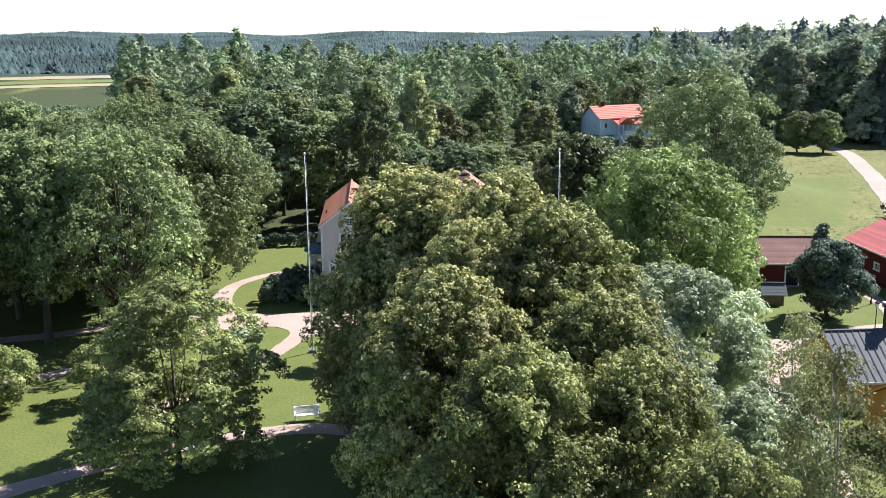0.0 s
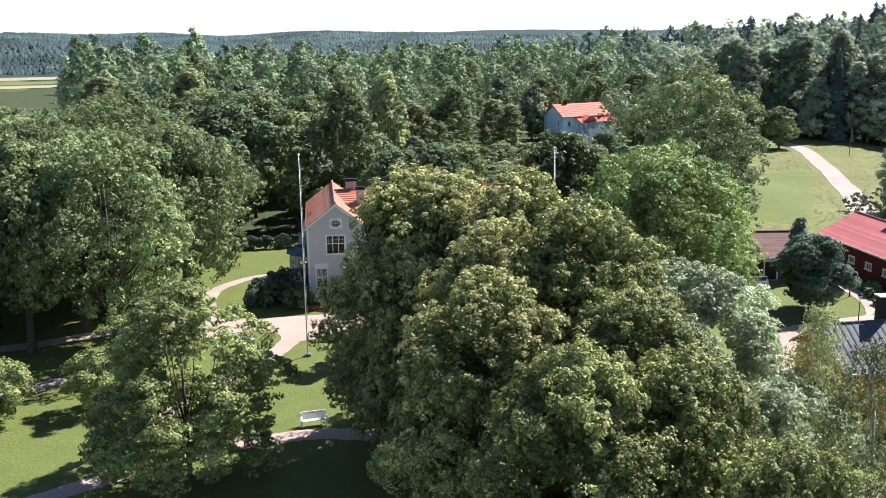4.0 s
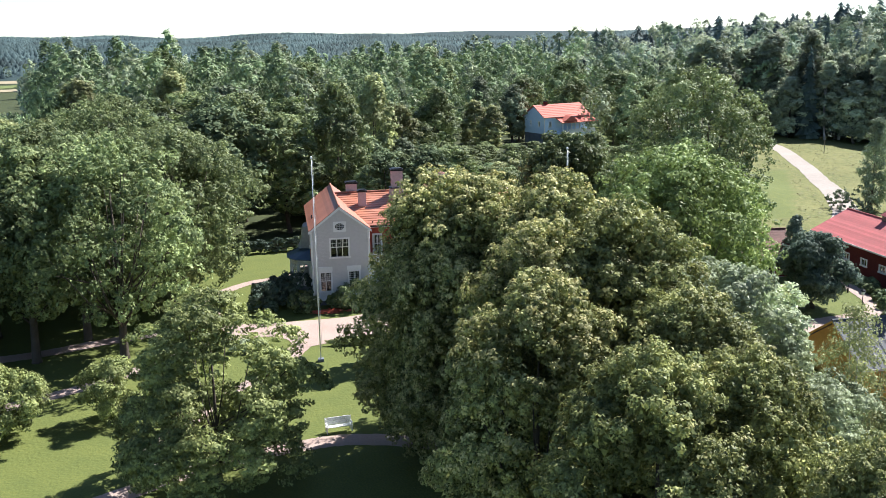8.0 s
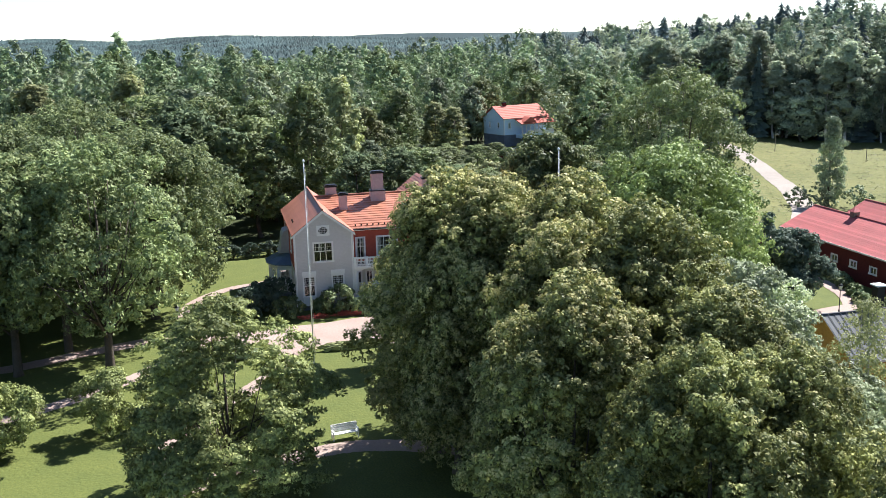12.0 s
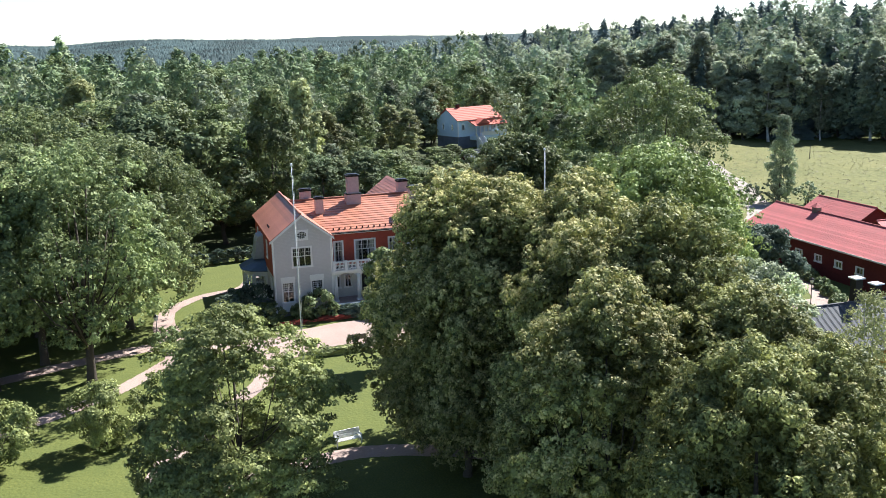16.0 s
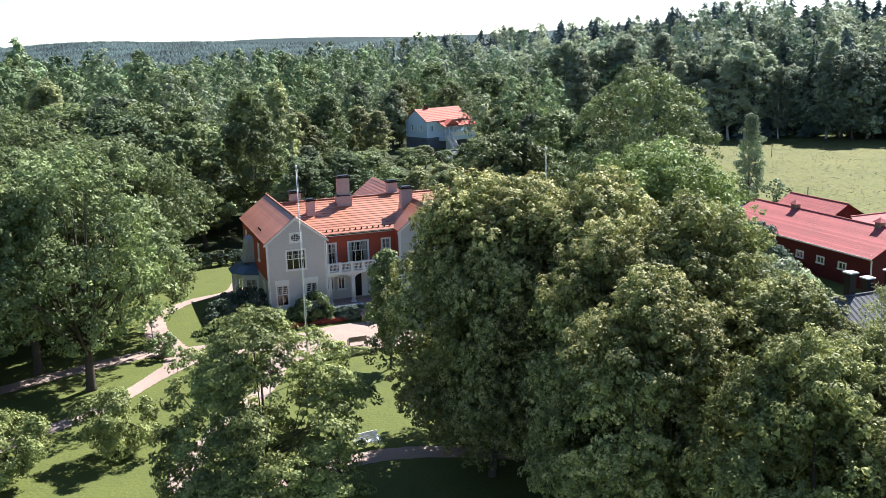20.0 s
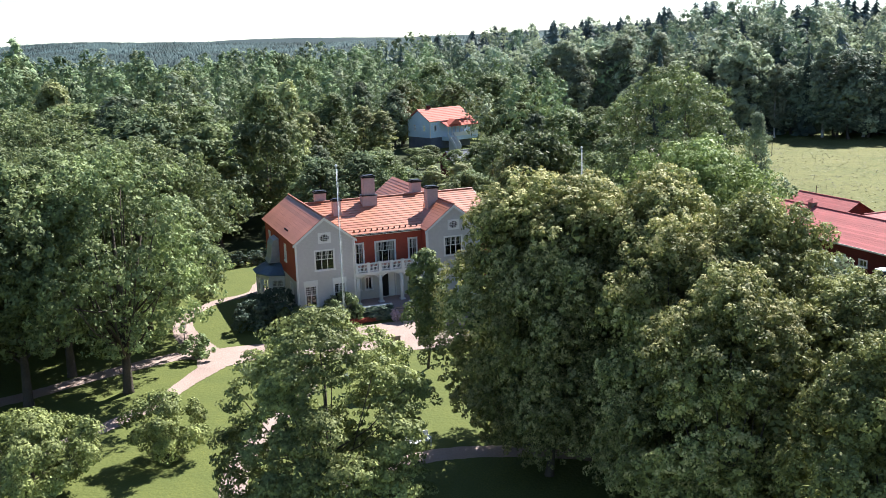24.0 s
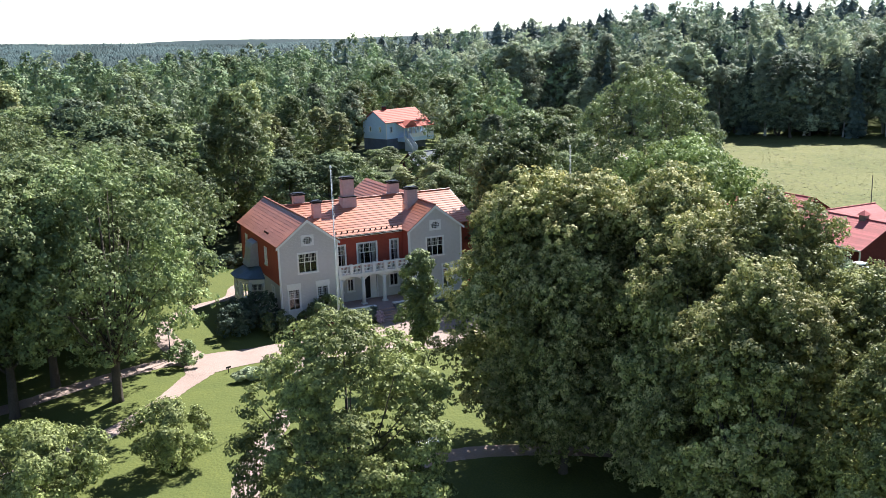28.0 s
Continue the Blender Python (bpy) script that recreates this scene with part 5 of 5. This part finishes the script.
# ---- the pale blue house on the slope ----
def blue_house():
    h = thing("blue_house", pose(55.9, 108.4, 4.2, 0, 0, 20) @ Matrix.Diagonal((0.94, 0.86, 0.88, 1)), "pale blue wooden house with orange-red roof on the slope", "house")
    W, D, E, A = 13.0, 9.0, 5.8, 8.6
    part("basement", Form().box(0.1, 0.1, -2, W - 0.1, D, 1.5), STONE, h, "dark stone basement")
    holes = [(1.2, 2.0, 3.2, 4.6)]
    wall(h, "front_wall", 0, W, 1.5, E, 0, 0.2, holes, BLUE_PAINT)
    window(h, *holes[0], 0.0, 1, 2, cross=0, casing=0.1)
    part("back_wall", Form().box(0, D - 0.2, 1.5, W, D, E), BLUE_PAINT, h)
    hl = [(2.0, 2.8, 3.2, 4.6), (5.8, 6.6, 3.2, 4.6)]
    mt = Matrix(((0, 1, 0, 0), (1, 0, 0, 0), (0, 0, 1, 0), (0, 0, 0, 1)))
    w = wall(h, "side_wall", 0.2, D - 0.2, 1.5, E, 0, 0.2, hl, BLUE_PAINT)
    w.data.transform(mt), w.data.flip_normals()
    for a in hl:
        window(h, *a, 0.0, 1, 2, cross=0, casing=0.1, m=mt)
    part("side_wall", Form().box(W - 0.2, 0.2, 1.5, W, D - 0.2, E), BLUE_PAINT, h)
    part("gable", Form().prism([(0, 0.1, E), (0, D - 0.1, E), (0, D / 2, A - 0.2)], (0.2, 0, 0)), BLUE_PAINT, h)
    part("gable", Form().prism([(W, 0.1, E), (W, D - 0.1, E), (W, D / 2, A - 0.2)], (-0.2, 0, 0)), BLUE_PAINT, h)
    slope(h, (-0.5, -0.5, E - 0.15), (W + 1.0, 0, 0), (0, D / 2 + 0.5, A - E + 0.15), FAR_TILE, 8, 0.04)
    slope(h, (W + 0.5, D + 0.5, E - 0.15), (-W - 1.0, 0, 0), (0, -D / 2 - 0.5, A - E + 0.15), FAR_TILE, 8, 0.04)
    part("corner_board", Form().box(-0.06, -0.06, 1.5, 0.16, 0.16, E - 0.2), WHITE, h)
    chimney(h, 3.2, D / 2, A - 0.6, A + 0.9, 0.8, 0.7, BARN_RED, False)
    # veranda with posts, its own roof and a flight of steps
    part("veranda_floor", Form().box(3.6, -2.6, 0.6, W + 0.4, 0, 1.6), BLUE_PAINT, h)
    slope(h, (3.2, -3.0, 4.3), (W - 2.4, 0, 0), (0, 3.0, 1.1), FAR_TILE, 5, 0.04, "veranda_roof")
    for i in range(7):
        x = 3.7 + i * 1.25
        part("veranda_post", Form().box(x - 0.09, -2.55, 1.6, x + 0.09, -2.37, 4.3), WHITE, h)
    part("veranda_rail", Form().box(5.4, -2.6, 1.6, W + 0.35, -2.5, 2.6), WHITE, h)
    for i in range(9):
        part("stair_step", Form().box(3.7, -2.6 - (i + 1) * 0.3, -1.8, 5.3, -2.6 - i * 0.3, 1.5 - i * 0.3), CREAM, h)
    for x in (3.6, 5.3):
        part("stair_rail", Form().prism([(x, -2.5, 1.6), (x, -5.4, -1.2), (x, -5.4, -0.2), (x, -2.5, 2.6)], (0.1, 0, 0)), WHITE, h)
    part("porch_gable", Form().prism([(4.0, -2.8, 4.7), (8.0, -2.8, 4.7), (6.0, -2.8, 6.0)], (0, 3.2, 0)), FAR_TILE, h)


blue_house()


def simple_house(name, label, m, W, D, E, A, wall_mat, roof_mat, courses, wins=(), doors=(), over=0.4, base=-1.5, trim=True, west=()):
    """A gabled building along its local x: front to -y."""
    h = thing(name, m, label, "outbuilding")
    holes = [w[:4] for w in wins] + [d[:4] for d in doors]
    wall(h, "front_wall", 0, W, base, E, 0, 0.2, holes, wall_mat)
    for w in wins:
        window(h, *w[:4], 0.0, 2, 2, cross=0, casing=0.12)
    for d in doors:
        dr = part("door", Form().box(d[0], 0.06, d[2], d[1], 0.12, d[3]), BLACK, h, "dark plank door")
        part("door_frame", Form().box(d[0] - 0.16, -0.05, d[2], d[0], 0.1, d[3] + 0.16).box(d[1], -0.05, d[2], d[1] + 0.16, 0.1, d[3] + 0.16).box(d[0], -0.05, d[3], d[1], 0.1, d[3] + 0.16), WHITE, dr)
    part("back_wall", Form().box(0, D - 0.2, base, W, D, E), wall_mat, h)
    for x in (0, W - 0.2):
        part("end_wall", Form().prism([(x, 0.2, base), (x, D - 0.2, base), (x, D - 0.2, E), (x, D / 2, A - 0.15), (x, 0.2, E)], (0.2, 0, 0)), wall_mat, h)
    up = Vector((0, D / 2 + over, (A - E) * (D / 2 + over) / (D / 2)))
    e = A - up.z
    slope(h, (-over, -over, e), (W + 2 * over, 0, 0), up, roof_mat, courses, -0.005)
    slope(h, (W + over, D + over, e), (-W - 2 * over, 0, 0), (0, -up.y, up.z), roof_mat, courses, -0.005)
    part("ridge_cap", Form().tube([(-over, D / 2, A + 0.05), (W + over, D / 2, A + 0.05)], [0.1, 0.1], 7), roof_mat, h)
    if trim:
        for x in (-0.03, W - 0.1):
            part("corner_board", Form().box(x, -0.04, base, x + 0.13, 0.1, E), WHITE, h)
        part("eave_board", Form().box(-over, -over - 0.05, e - 0.16, W + over, -over, e + 0.02), CREAM, h)
        for x in (-over - 0.04, W + over):
            for s in (0, 1):
                y0 = -over if s == 0 else D + over
                part("barge_board", Form().prism([(x, y0, e), (x, D / 2, A), (x, D / 2, A - 0.2), (x, y0, e - 0.2)], (0.05, 0, 0)), wall_mat, h)
    return h


def ventilator(parent, x, y, z):
    v = part("roof_ventilator", Form().box(x - 0.4, y - 0.4, z - 0.4, x + 0.4, y + 0.4, z + 0.55), TIMBER, parent, "wooden roof ventilator")
    part("cap", Form().face((x - 0.6, y - 0.6, z + 0.55), (x + 0.6, y - 0.6, z + 0.55), (x, y, z + 1.1)).face((x + 0.6, y - 0.6, z + 0.55), (x + 0.6, y + 0.6, z + 0.55), (x, y, z + 1.1)).face((x + 0.6, y + 0.6, z + 0.55), (x - 0.6, y + 0.6, z + 0.55), (x, y, z + 1.1)).face((x - 0.6, y + 0.6, z + 0.55), (x - 0.6, y - 0.6, z + 0.55), (x, y, z + 1.1)).face((x - 0.6, y - 0.6, z + 0.55), (x - 0.6, y + 0.6, z + 0.55), (x + 0.6, y + 0.6, z + 0.55), (x + 0.6, y - 0.6, z + 0.55)), BARN_TILE, v)


# long red barn: its front looks west, its length runs along -y
G0 = -1.6
bw = [(12.0 - y - 0.65, 12.0 - y + 0.62, 1.65, 2.5) for y in (8.9, 5.38, 1.83, -1.7, -5.2, -8.7)]
barn = simple_house("long_barn", "long dark red barn with pinkish tiled roof and small white windows", pose(64.5, 12.0, G0, 0, 0, -90), 25.0, 8.8, 4.2, 6.4, BARN_RED, BARN_TILE, 16, bw, over=0.6, base=-1.0)
for x in (7.5, 21.5):
    ventilator(barn, x, 4.4, 6.4)
simple_house("stable", "red stable with pinkish tiled roof beyond the barn", pose(86.6, 30.5, -4.0, 0, 0, -90), 12.0, 8.0, 3.0, 5.3, BARN_RED, BARN_TILE, 14, base=-1.0)
simple_house("stable_annex", "low red annex with pinkish tiled roof", pose(84.0, 6.4, -3.6, 0, 0, 0), 10.0, 8.0, 2.8, 4.9, BARN_RED, BARN_TILE, 14, base=-1.0)
simple_house("red_shed", "small dark red shed with brown tiled roof and white-framed door", pose(44.0, 6.6, -1.5, 0, 0, -8), 13.0, 6.4, 3.0, 5.2, BARN_RED, BROWN_TILE, 14, [(5.6, 6.5, 1.2, 2.4)], [(9.6, 11.0, 0.0, 2.2)], base=-0.5)
simple_house("grey_roofed_cottage", "red cottage with grey sheet roof below the blue house", pose(42.0, 60.0, 3.6, 0, 0, 10), 8.0, 5.0, 2.6, 4.4, BARN_RED, GREY_ROOF, 6, [(1.5, 2.4, 0.9, 2.0), (4.5, 5.4, 0.9, 2.0)], base=-1.0)
ds = simple_house("ochre_house", "ochre boarded house with black seamed metal roof", pose(42.2, -32.0, -1.5), 15.0, 8.0, 2.8, 5.3, OCHRE, SLATE, 1, over=0.45, base=-0.5)
dw = simple_house("ochre_wing", "low ochre wing with black seamed metal roof", pose(42.2, -42.4, -1.9), 13.0, 8.0, 2.8, 5.2, OCHRE, SLATE, 1, over=0.5, base=-0.5)
simple_house("well_house", "small grey-roofed well house on the lawn", pose(47.6, -2.6, -1.5, 0, 0, -8), 2.2, 1.8, 1.5, 2.3, TIMBER, GREY_ROOF, 4, over=0.3, base=-0.4, trim=False)
for ob_, n_, e_, up_ in ((ds, 27, 2.52, (0, 4.45, 2.78)), (dw, 24, 2.5, (0, 4.5, 2.7))):
    for i in range(n_):
        x = -0.42 + i * 0.58
        part("standing_seam", Form().prism([(x, -0.45, e_ + 0.06), (x + 0.03, -0.45, e_ + 0.06), (x + 0.03, -0.45, e_ + 0.11), (x, -0.45, e_ + 0.11)], up_), SLATE, ob_)
for x, y, zt in ((5.3, 4.4, 7.3), (8.7, 5.8, 6.1), (10.8, 5.2, 6.7), (12.6, 4.4, 6.4)):
    c = part("chimney", Form().box(x - 0.36, y - 0.36, 3.4, x + 0.36, y + 0.36, zt), BLACK, ds, "black metal-clad chimney")
    part("cap", Form().box(x - 0.5, y - 0.5, zt, x + 0.5, y + 0.5, zt + 0.12), LAMP_GLASS, c, "pale chimney cap")


# ---- poles, lamps, benches, signs ----
def flagpole(x, y, H):
    f = thing("flagpole", pose(x, y, gz(x, y)), "tall white flagpole on the lawn", "flagpole", "flagpoles")
    smooth(part("pole", Form().tube([(0, 0, 0), (0, 0, H * 0.5), (0, 0, H)], [0.065, 0.045, 0.026], 10), WHITE, f))
    part("foot", Form().box(-0.25, -0.25, -0.1, 0.25, 0.25, 0.25), STONE, f)
    k = Form()
    k.tube([(0, 0, H), (0, 0, H + 0.08), (0, 0, H + 0.2), (0, 0, H + 0.26)], [0.05, 0.1, 0.09, 0.03], 10)
    smooth(part("finial", k, WHITE, f))
    part("halyard", Form().tube([(0.14, 0, 1.2), (0.1, 0, H - 0.1)], [0.012, 0.012], 4), WHITE, f)


flagpole(0.06, -17.67, 17.6)
flagpole(21.9, -18.2, 17.6)


def park_lamp(x, y, H=3.0):
    f = thing("park_lamp", pose(x, y, gz(x, y)), "black lamp post with frosted lantern", "lamp", "park lamps")
    smooth(part("post", Form().tube([(0, 0, 0), (0, 0, 0.5), (0, 0, 0.55), (0, 0, H - 0.5)], [0.1, 0.09, 0.05, 0.04], 8), BLACK, f))
    part("lantern", Form().tube([(0, 0, H - 0.5), (0, 0, H - 0.1)], [0.12, 0.24], 6), LAMP_GLASS, f, "frosted lantern glass")
    part("lantern_cap", Form().tube([(0, 0, H - 0.1), (0, 0, H), (0, 0, H + 0.12)], [0.28, 0.2, 0.03], 6), BLACK, f)


park_lamp(-11.5, -4.9, 2.9)
park_lamp(54.4, -13.3, 3.2)
park_lamp(59.5, -3.0, 3.2)


def bench(x, y, turn, mat, label, W=1.7):
    b = thing("garden_bench", pose(x, y, 0.03, 0, 0, turn), label, "bench", "benches")
    for i in range(4):
        part("seat_slat", Form().box(-W / 2, -0.25 + i * 0.13, 0.43, W / 2, -0.128 + i * 0.13, 0.47), mat, b)
    for i in range(4):
        z = 0.5 + i * 0.122
        part("back_slat", Form().box(-W / 2, 0.26 + i * 0.035, z, W / 2, 0.3 + i * 0.035, z + 0.112), mat, b)
    for s in (-1, 1):
        xx = s * (W / 2 - 0.06)
        for yy in (-0.22, 0.26):
            part("leg", Form().box(xx - 0.04, yy - 0.04, 0, xx + 0.04, yy + 0.04, 0.65 if yy < 0 else 0.95), mat, b)
        part("arm_rest", Form().box(xx - 0.05, -0.28, 0.65, xx + 0.05, 0.3, 0.69), mat, b)


bench(0.6, -33.2, 8, WHITE, "white slatted garden bench beside the path", 1.9)
bench(6.0, -11.3, 180, TIMBER, "weathered wooden bench at the forecourt", 1.7)


def post(x, y, H, label="weathered wooden fence post by the pasture", r=0.09):
    p = thing("pasture_post", pose(x, y, gz(x, y)), label, "post", "pasture posts")
    part("pole", Form().tube([(0, 0, -0.2), (0, 0, H)], [r, r * 0.8], 7), TIMBER, p)
    return p


for x, y, H in ((127, 113, 4.2), (137, 92, 3.2), (96, 33, 5.0), (112, 26, 5.5), (150, 118, 3.0)):
    post(x, y, H)
sg = thing("small_sign", pose(-7.7, -10.7, 0, 0, 0, 20), "small dark sign on a short post", "sign")
part("stake", Form().box(-0.03, -0.03, 0, 0.03, 0.03, 0.45), BLACK, sg)
part("board", Form().box(-0.25, -0.05, 0.4, 0.25, -0.02, 0.55), BLACK, sg)


# ---- shrubs and flowers ----
def shrub(name, label, seed, x, y, R, H, leaf="shrub", tufts=220, per=8, size=0.22, k=(1, 1), z=None):
    rng = np.random.default_rng(seed)
    t = thing(name, Matrix.LocRotScale((x, y, gz(x, y) if z is None else z), None, (k[0], k[1], 1)), label, "shrub", "shrubs")
    p, d, ctr, rad = crown_points(rng, R, 0.05, H, "round", 22, tufts)
    p[:, 2] = np.maximum(p[:, 2], 0.1)
    v, f = leaf_cloud(rng, p[::2], d[::2], per * 2, size, 0.16)
    part("foliage", quick_mesh("foliage", v, f, LEAF[leaf]), LEAF[leaf], t)
    fm = Form()
    for c in ctr[:6]:
        fm.tube([(0, 0, 0), (c[0] * 0.4, c[1] * 0.4, c[2] * 0.5), tuple(c)], [0.05, 0.03, 0.01], 5)
    part("stems", fm, BARK, t)
    return t


shrub("lilac_bush", "dark green lilac beside the bay", 101, -1.9, 0.2, 2.2, 3.6, "dark", 520)
shrub("lilac_bush", "dark green lilac in the shade of the house", 102, -3.4, 2.0, 1.9, 2.8, "dark", 360)
shrub("lilac_bush", "broad dark lilac at the corner of the house", 115, -4.4, -0.6, 2.2, 2.9, "dark", 480)
shrub("round_bush", "light green bush before the grey wall", 103, -0.8, -2.4, 1.6, 2.2, "shrub", 240)
shrub("round_bush", "round bush under the ground floor windows", 104, 4.6, -1.9, 2.0, 2.9, "shrub", 520)
shrub("round_bush", "round bush beside the flower bed", 105, 2.6, -1.2, 1.1, 1.5, "oak", 240)
shrub("clipped_hedge", "dark clipped hedge before the porch parapet", 106, 7.8, -2.9, 0.8, 1.35, "dark", 300, k=(1.9, 0.7))
shrub("clipped_hedge", "dark clipped hedge east of the steps", 107, 12.7, -2.9, 0.8, 1.35, "dark", 300, k=(1.9, 0.7))
shrub("low_hedge", "low hedge along the forecourt edge", 108, 3.8, -13.6, 0.5, 0.55, "birch", 260, size=0.16, k=(4.6, 0.8))
shrub("round_bush", "light green bush at the path fork", 109, -10.6, -6.9, 1.6, 2.1, "shrub", 260)
shrub("round_bush", "flowering shrub by the oval lawn", 110, -6.2, -13.5, 0.9, 0.9, "pale", 200, k=(1.6, 1))
shrub("flower_bed", "red flowers in a bed before the house", 111, 5.6, -3.0, 0.5, 0.4, "red_flower", 130, size=0.12, k=(3.6, 0.8))
shrub("flower_bed", "red flowers below the wing", 112, 1.6, -3.2, 0.5, 0.35, "red_flower", 40, size=0.12, k=(3.0, 0.7))
shrub("flower_urn", "violet flowers beside the steps", 113, 9.0, -4.0, 0.36, 1.15, "violet_flower", 120, size=0.13)
shrub("flower_urn", "violet flowers beside the steps", 114, 11.4, -3.9, 0.36, 1.15, "violet_flower", 120, size=0.13)
for i in range(14):
    shrub("garden_hedge", "clipped dark hedge behind the lawn", 120 + i, -10.0 + i * 2.2, 26.5 + 0.25 * i, 0.9, 1.7, "dark", 110, 7, 0.3, k=(1.35, 0.8))
for i, (x, y, r, hh, lf) in enumerate(((70, 20, 1.6, 2.0, "dark"), (73, 22, 1.6, 2.0, "dark"), (76, 23.5, 1.6, 2.0, "dark"), (62, -4, 1.0, 1.1, "shrub"), (61, -7, 1.0, 1.1, "shrub"), (59.5, -10, 1.0, 1.1, "shrub"), (57.2, -14.2, 0.9, 0.9, "shrub"), (58.6, -12.6, 0.9, 0.9, "shrub"), (63.2, -1.5, 1.0, 1.0, "shrub"), (79, 25, 1.6, 2.0, "dark"), (82, 26.5, 1.6, 1.8, "dark"), (97, 50, 3.0, 5, "willow"), (103, 49, 2.6, 4, "willow"), (94, 53, 2.4, 3.6, "willow"))):
    shrub("roadside_bush", "leafy bush by the lane", 150 + i, x, y, r, hh, lf, 220, 7, 0.3)
